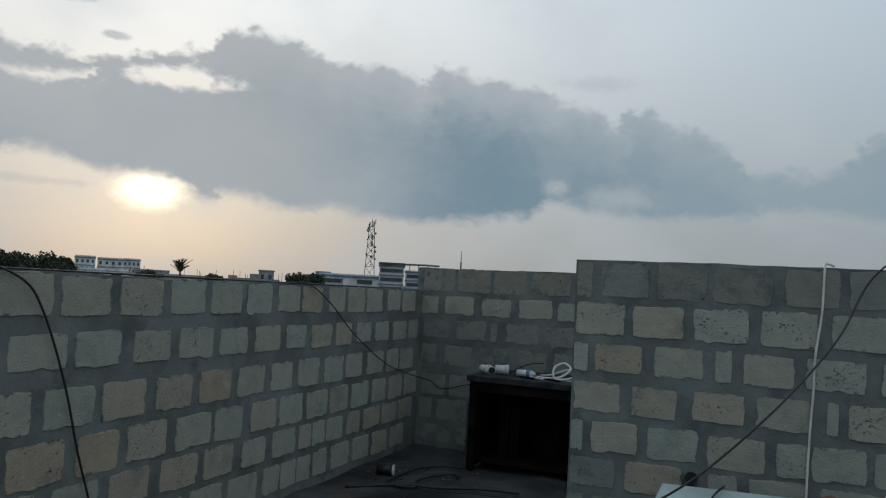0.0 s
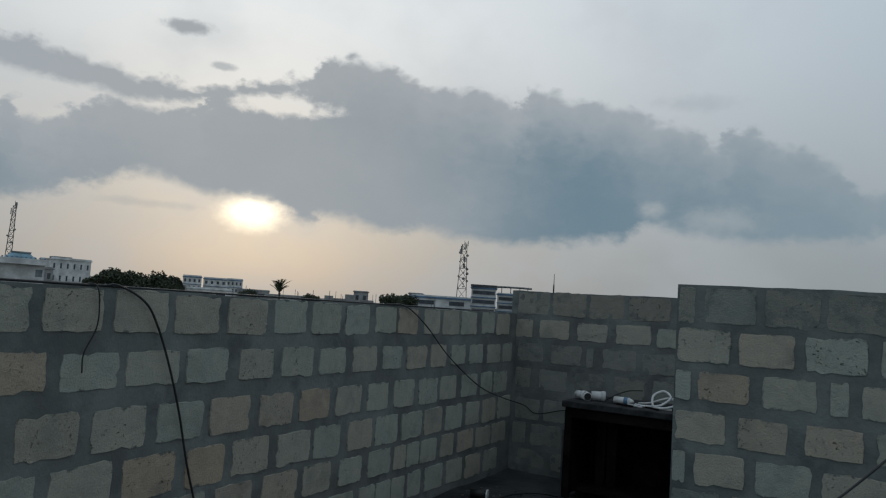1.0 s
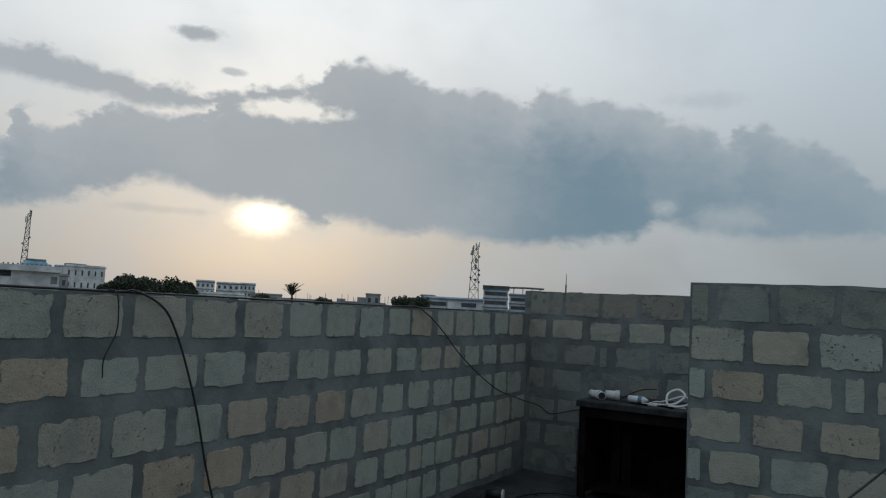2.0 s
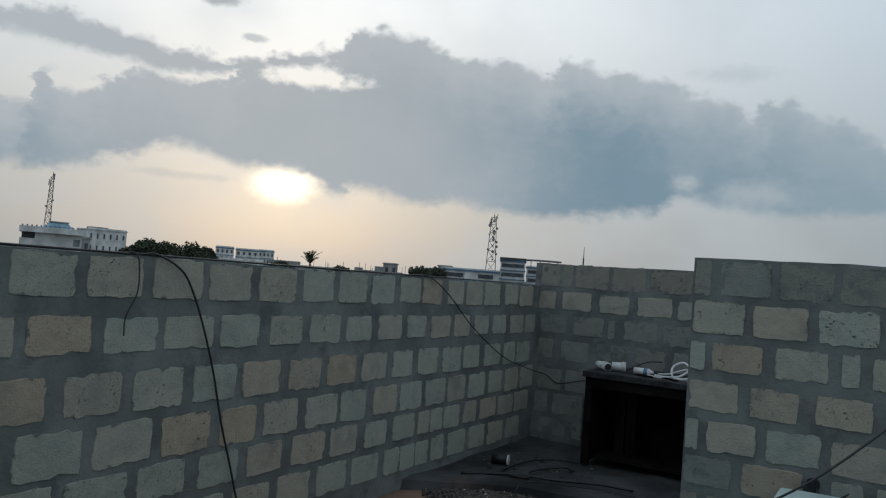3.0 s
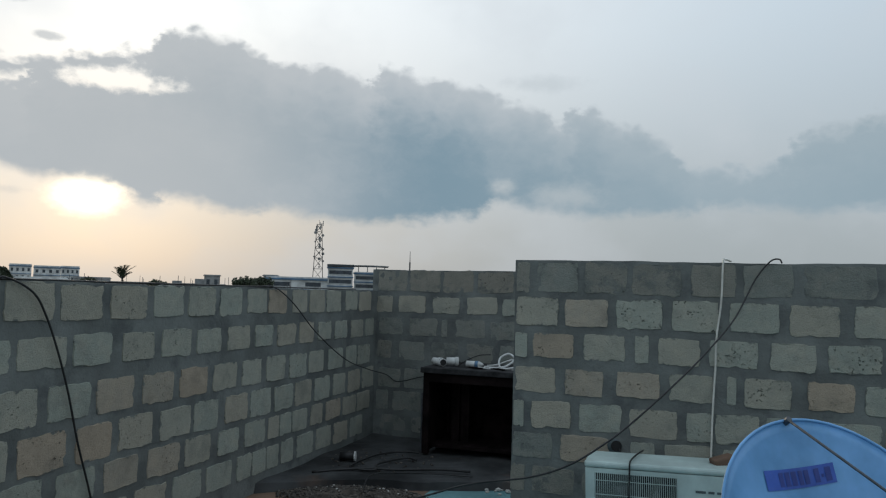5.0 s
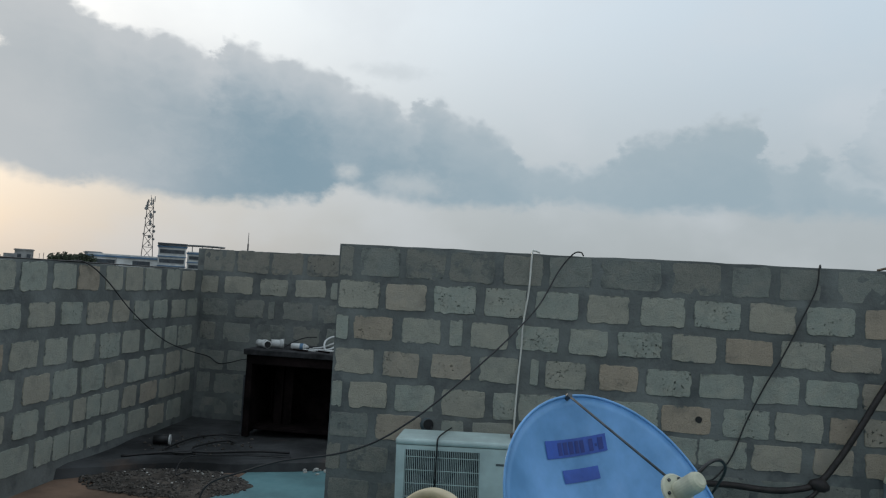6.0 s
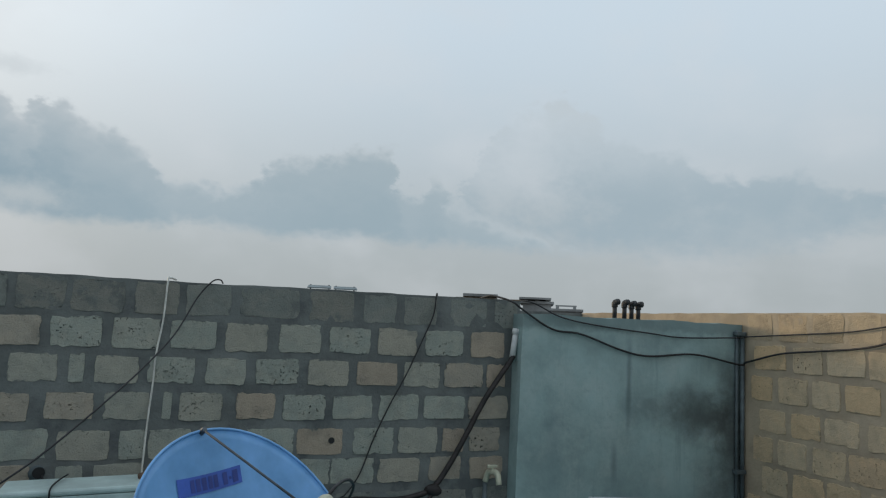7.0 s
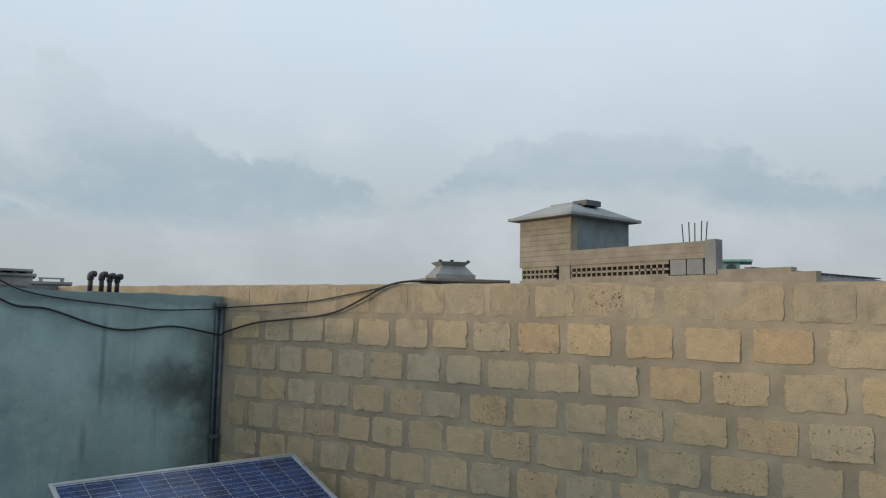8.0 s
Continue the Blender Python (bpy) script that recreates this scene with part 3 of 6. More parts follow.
add_tube(bm, [(-0.045, 0.015, 0.0), (-0.045, 0.015, 1.57)], 0.012, 9)
part("pipe", bm, "grey_pvc", conduit, smooth=True)
for z in (0.5, 1.53):
    part("clip", one_box(-0.07, 0.02, -0.02, 0.03, z, z + 0.03, bevel=0.004), "grey_pvc", conduit)

def elbow_stub(x, h):
    root = empty("pipe_stub", "short black pipe elbow standing on the wall top", "pipe", (x, 5.21, 1.605), group="pipe stubs on the plastered wall")
    bm = bmesh.new()
    add_tube(bm, [(0, 0, 0), (0, 0, h)], 0.017, 9)
    part("stem", bm, "black_pvc", root, smooth=True)
    bm = bmesh.new()
    add_tube(bm, smooth_path([(0, 0, h - 0.03), (0, 0, h), (0.008, -0.012, h + 0.010), (0.014, -0.030, h + 0.010)], 4), 0.023, 9)
    part("elbow", bm, "black_pvc", root, smooth=True)
for x, h in ((3.425, 0.125), (3.51, 0.125), (3.572, 0.118), (3.632, 0.115)):
    elbow_stub(x, h)

sleeve = empty("pipe_sleeve", "white pipe sleeve on the end of the block wall", "pipe", (2.568, 5.13, 1.305))
bm = bmesh.new()
add_tube(bm, [(-0.012, 0, 0), (0.012, 0, 0.19)], 0.021, 11)
part("tube", bm, "pvc", sleeve, smooth=True)
bm = bmesh.new()
add_tube(bm, [(0.008, 0, 0.165), (0.013, 0, 0.205)], 0.026, 11)
part("collar", bm, "pvc", sleeve, smooth=True)

tap = empty("garden_tap", "old brass tap on a grey standpipe", "tap", (2.42, 5.16, 0))
bm = bmesh.new()
add_tube(bm, [(-0.02, 0.0, 0.0), (-0.02, 0.0, 0.50)], 0.016, 9)
part("standpipe", bm, "grey_pvc", tap, smooth=True)
bm = bmesh.new()
add_tube(bm, smooth_path([(-0.02, 0.0, 0.48), (-0.01, -0.02, 0.54), (0.01, -0.07, 0.555), (0.02, -0.11, 0.54), (0.025, -0.125, 0.48)], 5), 0.019, 9)
part("spout", bm, "lnb", tap, smooth=True)
bm = bmesh.new()
add_box(bm, -0.035, 0.035, -0.075, -0.055, 0.58, 0.60, bevel=0.004)
add_tube(bm, [(0.0, -0.065, 0.54), (0.0, -0.065, 0.585)], 0.010, 8)
part("handle", bm, "lnb", tap)

socket = empty("pipe_socket", "broken black pipe end let into the block wall", "pipe", (-0.30, 5.20, 0.60))
bm = bmesh.new()
add_tube(bm, [(0, 0.03, 0), (0, -0.02, 0.0)], 0.042, 14)
part("rim", bm, "grey_pvc", socket, smooth=True)
bm = bmesh.new()
add_tube(bm, [(0.01, -0.01, 0.004), (0.012, -0.026, 0.004)], 0.032, 14)
part("bore", bm, "cable", socket)
stub = smooth_path([(0.03, -0.02, -0.01), (0.04, -0.05, -0.05), (0.035, -0.04, -0.10)], 4)
bm = bmesh.new()
add_tube(bm, stub, 0.006, 6)
part("wire", bm, "cable", socket, smooth=True)

bm = bmesh.new()
add_tube(bm, [(1.343, MID + 0.02, 0.757), (1.343, MID - 0.0095, 0.757)], 0.020, 12)
part("peg_hole", bm, "cable", wall_mid, "dark round hole in a block").matrix_parent_inverse = wall_mid.matrix_world.inverted()

# ---- cables ----
W = WEST + 0.018
cable("power_cable", [(W - 0.03, 2.2, 1.491), (W - 0.02, 3.05, 1.492), (W, 3.18, 1.498), (W + 0.01, 3.32, 1.432), (W + 0.01, 3.40, 1.325), (W + 0.01, 3.48, 1.155), (W + 0.01, 3.563, 0.935), (W + 0.01, 3.64, 0.68), (W + 0.01, 3.725, 0.445), (W + 0.015, 3.80, 0.22), (W + 0.04, 3.87, 0.02)], 0.0055, "cable", "black cable hanging down the block parapet")
cable("power_cable", [(W - 0.04, -1.0, 1.492), (W - 0.03, 1.5, 1.492), (W - 0.02, 3.2, 1.492), (W - 0.05, 4.2, 1.492), (W - 0.02, 5.2, 1.492), (W, 5.46, 1.492), (W + 0.02, 5.72, 1.37), (W + 0.02, 6.12, 1.12), (W + 0.02, 6.67, 0.865), (W + 0.03, 7.15, 0.735), (W + 0.12, NORTH - 0.03, 0.67), (-2.60, NORTH - 0.03, 0.61), (-2.39, NORTH - 0.03, 0.66), (-2.24, NORTH - 0.05, 0.70), (-2.12, 7.2, 0.80)], 0.0048, "cable", "long black cable along the parapet and across the corner")
cable("power_cable", [(W - 0.10, 2.6, 1.492), (W - 0.09, 4.6, 1.492), (W - 0.07, 5.8, 1.492), (W - 0.06, 7.0, 1.492)], 0.0055, "cable", "black cable lying on the parapet top")
cable("loose_wire", [(W - 0.05, 3.03, 1.492), (W, 3.08, 1.492), (W + 0.01, 3.095, 1.40), (W + 0.01, 3.09, 1.31), (W + 0.01, 3.045, 1.21), (W + 0.01, 3.045, 1.13)], 0.0032, "cable", "short dark wire end hanging on the parapet")
cable("aerial_cable", [(0.345, MID + 0.06, 1.715), (0.312, MID + 0.0, 1.722), (0.30, MID - 0.02, 1.70), (0.291, MID - 0.022, 1.474), (0.266, MID - 0.022, 1.261), (0.262, MID - 0.022, 1.10), (0.252, MID - 0.022, 0.92), (0.243, MID - 0.022, 0.668), (0.235, MID - 0.03, 0.20)], 0.0058, "white_cable", "off-white aerial cable down the block wall")
cable("aerial_cable", [(0.62, MID + 0.07, 1.71), (0.60, MID + 0.02, 1.728), (0.55, MID - 0.02, 1.712), (0.47, 5.15, 1.607), (0.357, 4.95, 1.394), (0.208, 4.65, 1.219), (0.051, 4.35, 1.068), (-0.118, 4.15, 0.914), (-0.233, 4.05, 0.823), (-0.378, 4.0, 0.728), (-0.55, 3.97, 0.662), (-0.813, 3.95, 0.61), (-1.001, 3.95, 0.544), (-1.142, 3.93, 0.487), (-1.186, 3.9, 0.41), (-1.19, 3.86, 0.22), (-1.15, 3.78, 0.03), (-1.05, 3.6, 0.012)], 0.0046, "cable", "black cable hanging free from the wall top to the floor")
cable("aerial_cable", [(2.04, MID + 0.07, 1.70), (2.02, MID + 0.02, 1.722), (2.0, MID - 0.02, 1.705), (1.984, MID - 0.024, 1.575), (1.911, MID - 0.024, 1.398), (1.817, MID - 0.024, 1.186), (1.706, MID - 0.024, 0.974), (1.612, MID - 0.024, 0.764), (1.536, MID - 0.024, 0.555), (1.45, MID - 0.03, 0.43), (1.38, MID - 0.05, 0.40)], 0.0048, "cable", "black cable from the wall top to the dish")
for r, pts in ((0.0075, [(2.38, MID + 0.10, 1.716), (2.42, MID - 0.02, 1.728), (2.50, 5.04, 1.69), (2.572, 5.025, 1.641), (2.806, 5.03, 1.517), (3.04, 5.03, 1.49), (3.367, 5.03, 1.39), (3.608, 5.03, 1.353), (4.008, 5.03, 1.376), (4.38, 4.985, 1.313), (4.435, 4.955, 1.335),
                         (4.44, 4.647, 1.41), (4.44, 4.349, 1.442), (4.44, 4.012, 1.474), (4.44, 3.801, 1.517), (4.44, 3.599, 1.599), (4.44, 3.405, 1.685), (4.455, 3.217, 1.722), (4.53, 3.0, 1.716)]),
               (0.0055, [(2.55, MID + 0.10, 1.71), (2.632, 5.02, 1.694), (2.854, 5.025, 1.608), (3.126, 5.03, 1.561), (3.601, 5.03, 1.519), (3.9, 5.03, 1.497), (4.371, 4.98, 1.514), (4.435, 4.96, 1.524),
                         (4.44, 4.533, 1.55), (4.44, 4.072, 1.58), (4.44, 3.805, 1.618), (4.44, 3.502, 1.666), (4.455, 3.22, 1.722), (4.54, 2.85, 1.716), (4.55, 2.5, 1.716)])):
    cable("strung_cable", pts, r, "cable", "black cable strung along two wall tops")
cable("taped_cable", [(2.56, 5.13, 1.32), (2.538, 5.12, 1.285), (2.37, 5.12, 1.045), (2.235, 5.12, 0.80), (2.12, 5.12, 0.60), (2.005, 5.11, 0.458), (1.86, 5.10, 0.41), (1.71, 5.09, 0.40), (1.47, 5.05, 0.42), (1.2, 4.9, 0.43), (0.95, 4.5, 0.4)], 0.019, "tape", "thick dark taped cable bundle sagging from the wall")
cable("taped_cable", [(2.03, 5.10, 0.46), (1.93, 5.07, 0.37), (1.7, 5.0, 0.32), (1.4, 4.9, 0.34), (1.0, 4.5, 0.3)], 0.012, "tape", "thinner taped cable branch near the floor")
bm = bmesh.new()
bmesh.ops.create_icosphere(bm, subdivisions=2, radius=0.04)
for v in bm.verts:
    v.co = Vector((2.01, 5.10, 0.45)) + Vector((v.co.x * 1.5, v.co.y, v.co.z)) * (1 + 0.3 * noise.noise(v.co * 30))
tagged(part("tape_knot", bm, "tape", smooth=True), "lumpy tape knot on the cable bundle", "cable")

# ---- workbench at the far end ----
bench = empty("workbench", "near-black wooden workbench with an open front", "workbench", (-2.10, 6.75, 0.085))
part("top", one_box(-0.02, 1.45, -0.03, 0.66, 0.70, 0.748, bevel=0.006), "bench_top", bench, "grimy grey board top")
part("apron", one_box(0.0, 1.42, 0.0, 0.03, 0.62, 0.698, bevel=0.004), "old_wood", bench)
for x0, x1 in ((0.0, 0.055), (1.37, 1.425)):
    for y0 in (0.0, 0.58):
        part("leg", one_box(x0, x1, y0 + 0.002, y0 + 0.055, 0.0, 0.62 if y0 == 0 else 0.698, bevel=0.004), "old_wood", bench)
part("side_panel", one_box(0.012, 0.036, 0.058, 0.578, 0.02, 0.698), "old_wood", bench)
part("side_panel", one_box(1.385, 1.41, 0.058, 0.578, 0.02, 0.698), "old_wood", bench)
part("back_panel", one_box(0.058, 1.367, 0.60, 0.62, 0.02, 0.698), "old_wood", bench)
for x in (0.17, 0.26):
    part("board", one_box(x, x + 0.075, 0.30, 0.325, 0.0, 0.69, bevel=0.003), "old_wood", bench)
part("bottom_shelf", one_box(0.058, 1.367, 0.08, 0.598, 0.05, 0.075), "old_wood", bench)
part("strap", one_box(-0.012, 0.0, -0.004, 0.012, 0.02, 0.52), "steel", bench, "thin grey metal strip")
BT = 0.085 + 0.75
def fitting(at, turn, length, r, label, flare=True):
    root = empty("pipe_fitting", label, "pipe fitting", (*at, BT + r * 1.15))
    root.rotation_euler = (0, 0, radians(turn))
    bm = bmesh.new()
    add_tube(bm, [(-length / 2, 0, 0), (length / 2, 0, 0)], r, 14)
    part("tube", bm, "pvc", root, smooth=True)
    if flare:
        bm = bmesh.new()
        add_tube(bm, [(length * 0.2, 0, 0), (length * 0.5, 0, 0)], r * 1.15, 14)
        part("collar", bm, "pvc", root, smooth=True)
        bm = bmesh.new()
        add_tube(bm, [(length * 0.49, 0, 0), (length * 0.505, 0, 0)], r * 0.95, 14)
        part("bore", bm, "cable", root)
fitting((-2.035, 6.93), -30, 0.10, 0.032, "white plastic pipe elbow lying on the bench")
fitting((-1.985, 6.90), -55, 0.09, 0.030, "white plastic pipe end lying on the bench")
fitting((-1.90, 6.95), 20, 0.11, 0.036, "white plastic coupling with an open black end")
bottle = empty("sealant_tube", "white plastic tube with a blue band", "tube", (-1.69, 6.95, BT + 0.028))
bm = bmesh.new()
add_tube(bm, [(-0.08, 0, 0), (0.04, 0, 0)], 0.028, 12)
add_tube(bm, [(0.04, 0, 0), (0.075, 0, 0.0)], 0.026, 12, 0.008)
part("body", bm, "pvc", bottle, smooth=True)
bm = bmesh.new()
add_tube(bm, [(0.0, 0, 0), (0.03, 0, 0)], 0.0295, 12)
part("band", bm, "blue_trim", bottle, smooth=True)
cable("cable_coil", [(-1.60, 6.93, BT + 0.012), (-1.50, 6.90, BT + 0.012), (-1.40, 6.92, BT + 0.03), (-1.34, 6.97, BT + 0.09), (-1.40, 7.0, BT + 0.13), (-1.47, 6.97, BT + 0.09), (-1.45, 6.90, BT + 0.02), (-1.36, 6.88, BT + 0.015), (-1.28, 6.93, BT + 0.05), (-1.36, 7.0, BT + 0.08), (-1.5, 7.0, BT + 0.03), (-1.6, 7.04, BT + 0.012)], 0.009, "pvc", "tangled white cable coil on the bench")
for k in range(7):
    x, y, a = -1.66 + 0.07 * k, 6.86 + 0.03 * (k % 3), rng.uniform(-40, 40)
    bm = bmesh.new()
    add_box(bm, -0.07, 0.07, -0.010, 0.010, 0.0, 0.012, bevel=0.003)
    ob = part("offcut", bm, "pvc" if k % 3 == 1 else "old_wood")
    ob.matrix_world = pose(x, y, BT, 0, 0, a)
    tagged(ob, "small pale plastic strip on the bench" if k % 3 == 1 else "small dark wood strip on the bench", "offcut", group="offcuts on the bench")
cable("bent_wire", [(-1.86, 7.05, BT + 0.01), (-1.78, 7.06, BT + 0.06), (-1.68, 7.06, BT + 0.10), (-1.58, 7.07, BT + 0.11)], 0.005, "cable", "bent black wire standing up from the bench")

# ---- things on the floor at the far end ----
cable("cable_coil", [(-2.02, 6.42, 0.10), (-2.13, 6.46, 0.10), (-2.25, 6.18, 0.10), (-2.20, 6.0, 0.095), (-2.34, 5.96, 0.095), (-2.43, 6.03, 0.095), (-2.42, 6.3, 0.10), (-2.38, 6.52, 0.10), (-2.25, 6.68, 0.10), (-2.1, 6.70, 0.10)], 0.009, "cable", "black cable looped on the cement ledge")
cable("cable_end", [(-2.62, 5.75, 0.09), (-2.3, 5.98, 0.10), (-2.05, 6.05, 0.10), (-1.75, 6.2, 0.10), (-1.5, 6.24, 0.10)], 0.010, "cable", "black hose along the ledge edge")
cable("loose_wire", [(-1.98, 5.55, 0.10), (-2.02, 5.4, 0.09), (-2.12, 5.75, 0.12), (-1.95, 5.98, 0.10), (-1.7, 6.1, 0.09), (-1.45, 6.13, 0.09)], 0.0045, "cable", "thin black wire over the rubble")
holder = empty("lamp_holder", "small black lamp holder with a white rim", "lamp holder", (-2.56, 6.26, 0.115))
holder.rotation_euler = (0, 0, radians(15))
bm = bmesh.new()
add_tube(bm, [(-0.07, 0, 0), (0.05, 0, 0)], 0.035, 12)
part("body", bm, "cable", holder, smooth=True)
bm = bmesh.new()
add_tube(bm, [(0.05, 0, 0), (0.062, 0, 0)], 0.040, 12)
part("rim", bm, "pvc", holder)

def rubble(count, cx, cy, rx, ry, size, mat, name, label, heap):
    bm = bmesh.new()
    for _ in range(count):
        a, d = rng.uniform(0, 6.283), math.sqrt(rng.random())
        x, y = cx + rx * d * math.cos(a), cy + ry * d * math.sin(a)
        s = size * rng.uniform(0.5, 1.5)
        base = heap * (1 - d) ** 0.8
        made = bmesh.ops.create_icosphere(bm, subdivisions=1, radius=s)["verts"]
        for v in made:
            v.co = Vector((x, y, base + s * 0.4)) + Vector((v.co.x * rng.uniform(0.7, 1.3), v.co.y * rng.uniform(0.7, 1.3), v.co.z * rng.uniform(0.5, 0.9)))
    return tagged(part(name, bm, mat), label, "rubble", kind="stuff")
bm = bmesh.new()
rows_ = []
for k in range(15):
    d = k / 14
    rows_.append([bm.verts.new((-2.15 + 0.60 * d * (1 + 0.35 * noise.noise((math.cos(a) * 2, math.sin(a) * 2, 4.0))) * math.cos(a), 5.52 + 0.36 * d * (1 + 0.35 * noise.noise((math.cos(a) * 2, math.sin(a) * 2, 4.0))) * math.sin(a), 0.003 + max(0.0, 0.052 * (1 - d) ** 0.8 + 0.025 * noise.noise((d * math.cos(a) * 5, d * math.sin(a) * 5, 2.0)) * (1 - d)))) for a in [6.2832 * q / 40 for q in range(40)]])
for p_, q_ in zip(rows_[1:], rows_[2:]):
    for k in range(40):
        bm.faces.new((p_[k], q_[k], q_[(k + 1) % 40], p_[(k + 1) % 40]))
bm.faces.new(rows_[1])
for v in rows_[0]:
    bm.verts.remove(v)
tagged(part("dirt_mound", bm, "dirt", smooth=True), "low mound of dark swept dirt on the floor", "dirt", kind="stuff")
rubble(1700, -2.15, 5.52, 0.60, 0.37, 0.0095, "rubble", "rubble_heap", "heap of broken cement and dirt on the floor", 0.05)
rubble(60, -2.12, 5.56, 0.52, 0.34, 0.008, "chip", "pale_chips", "pale plaster chips scattered on the rubble", 0.06)
rubble(30, -1.2, 6.12, 0.45, 0.08, 0.016, "chip", "pale_chips", "pale chips along the ledge edge", 0.01)
rubble(60, -2.3, 6.4, 0.45, 0.5, 0.010, "rubble", "grit", "grit scattered on the cement ledge", 0.0).location.z = 0.075

pipe_t = empty("pipe_tee", "pale blue pipe with a tee taped in black", "pipe", (-0.78, 4.98, 0.035))
bm = bmesh.new()
add_tube(bm, [(0, 0, 0), (0.42, -0.03, 0)], 0.022, 12)
part("pipe", bm, "ac_white", pipe_t, smooth=True)
bm = bmesh.new()
add_tube(bm, [(0.03, 0.0, -0.0), (-0.09, 0.005, 0.02)], 0.026, 12)
add_tube(bm, [(-0.01, 0.0, 0.0), (0.03, -0.09, 0.0)], 0.024, 12)
part("tee", bm, "pvc", pipe_t, smooth=True)
for x in (0.0, 0.045):
    bm = bmesh.new()
    add_tube(bm, [(x, 0, 0), (x + 0.016, -0.001, 0)], 0.029, 12)
    part("tape_band", bm, "cable", pipe_t, smooth=True)

# ---- outdoor air-conditioning unit ----
AX, AY, AZ = -0.39, 4.70, 0.060
ac = empty("air_conditioner", "aged white outdoor air-conditioning unit on two blocks", "air conditioner", (AX, AY, AZ))
ac.rotation_euler = (0, radians(-1.5), radians(0.5))
WID, HGT, DEP = 0.80, 0.545, 0.28
bm = bmesh.new()
add_box(bm, 0, WID, 0.02, DEP, 0, HGT - 0.035, bevel=0.008)
part("casing", bm, "ac_white", ac)
bm = bmesh.new()
add_box(bm, -0.006, WID + 0.006, -0.006, DEP + 0.006, HGT - 0.034, HGT, bevel=0.012)
part("lid", bm, "ac_white", ac)
bm = bmesh.new()   # front frame round the grille
GX0, GX1, GZ0, GZ1 = 0.05, 0.47, 0.045, 0.485
for b in ((0, GX0, 0, HGT - 0.036), (GX1, WID, 0, HGT - 0.036), (GX0, GX1, 0, GZ0), (GX0, GX1, GZ1, HGT - 0.036)):
    add_box(bm, b[0], b[1], -0.004, 0.018, b[2], b[3])
part("front_frame", bm, "ac_white", ac)
part("cavity", one_box(GX0 + 0.002, GX1 - 0.002, 0.0145, 0.0185, GZ0 + 0.002, GZ1 - 0.002), "ac_dark", ac)
bm = bmesh.new()
for k in range(5):
    a = 2 * math.pi * k / 5
    c = Vector(((GX0 + GX1) / 2, 0.010, (GZ0 + GZ1) / 2))
    p = [c + Vector((math.cos(a + d) * r, y, math.sin(a + d) * r)) for d, r, y in ((0.0, 0.05, 0.0), (0.75, 0.05, 0.003), (0.95, 0.185, 0.003), (0.1, 0.185, 0.0))]
    vs = [bm.verts.new(q) for q in p]
    bm.faces.new(vs)
add_tube(bm, [c + Vector((0, 0.004, 0)), c + Vector((0, -0.002, 0))], 0.05, 20)
part("fan", bm, "fan", ac)
wire_mesh = None
for k in range(40):
    x = GX0 + (GX1 - GX0) * (k + 0.5) / 40
    if wire_mesh is None:
        bm = bmesh.new()
        add_box(bm, -0.0014, 0.0014, -0.008, -0.003, GZ0 - 0.006, GZ1 + 0.006)
        wire_mesh = mesh_of("grille_wire", bm, "ac_white")
    ob = new("grille_wire", wire_mesh)
    ob.parent, ob.location = ac, (x, 0, 0)
for k in range(6):
    z = GZ0 + (GZ1 - GZ0) * (k + 0.5) / 6
    part("grille_bar", one_box(GX0 - 0.004, GX1 + 0.004, -0.0105, -0.0075, z - 0.0016, z + 0.0016), "ac_white", ac)
bm = bmesh.new()
for k, wd in enumerate((0.05, 0.03, 0.065)):
    add_box(bm, 0.56 + sum((0.05, 0.03, 0.065)[:k]) + 0.012 * k, 0.56 + sum((0.05, 0.03, 0.065)[:k]) + 0.012 * k + wd, -0.0060, -0.0042, 0.42, 0.432)
part("badge", bm, "grey_pvc", ac, "small grey unreadable badge")
bm = bmesh.new()
add_tube(bm, smooth_path([(0.285, 0.27, HGT + 0.02), (0.25, 0.14, HGT + 0.012), (0.235, 0.0, HGT + 0.008), (0.232, -0.018, HGT - 0.04), (0.228, -0.018, HGT - 0.16), (0.225, -0.018, HGT - 0.24), (0.19, -0.018, HGT - 0.34)], 5), 0.0045, 7)
part("lead", bm, "cable", ac, "black lead hanging over the front", smooth=True)
for x in (0.12, 0.62):
    ob = part("support_block", one_box(AX + x - 0.05, AX + x + 0.09, AY + 0.02, AY + 0.30, 0.004, AZ + 0.002, bevel=0.008), "washed")
    tagged(ob, "cement block under the air-conditioning unit", "block", group="blocks under the air conditioner")
ob = part("broken_brick", one_box(-0.06, 0.06, -0.04, 0.04, 0, 0.05, bevel=0.01), "rust_floor")
ob.matrix_world = pose(0.30, 4.86, AZ + HGT + 0.008, 0, -14, 25)
tagged(ob, "broken brown brick lying on the air-conditioning unit", "brick")

# ---- satellite dish ----
DC, DR = Vector((0.686, 3.36, 0.644)), 0.516
dn = Vector((0.503, -0.628, 0.594)).normalized()
dish = empty("satellite_dish", "sun-bleached blue satellite dish on a steel mount", "satellite dish", (0, 0, 0))
dish_pose = Matrix.Translation(DC) @ dn.to_track_quat("Z", "Y").to_matrix().to_4x4()

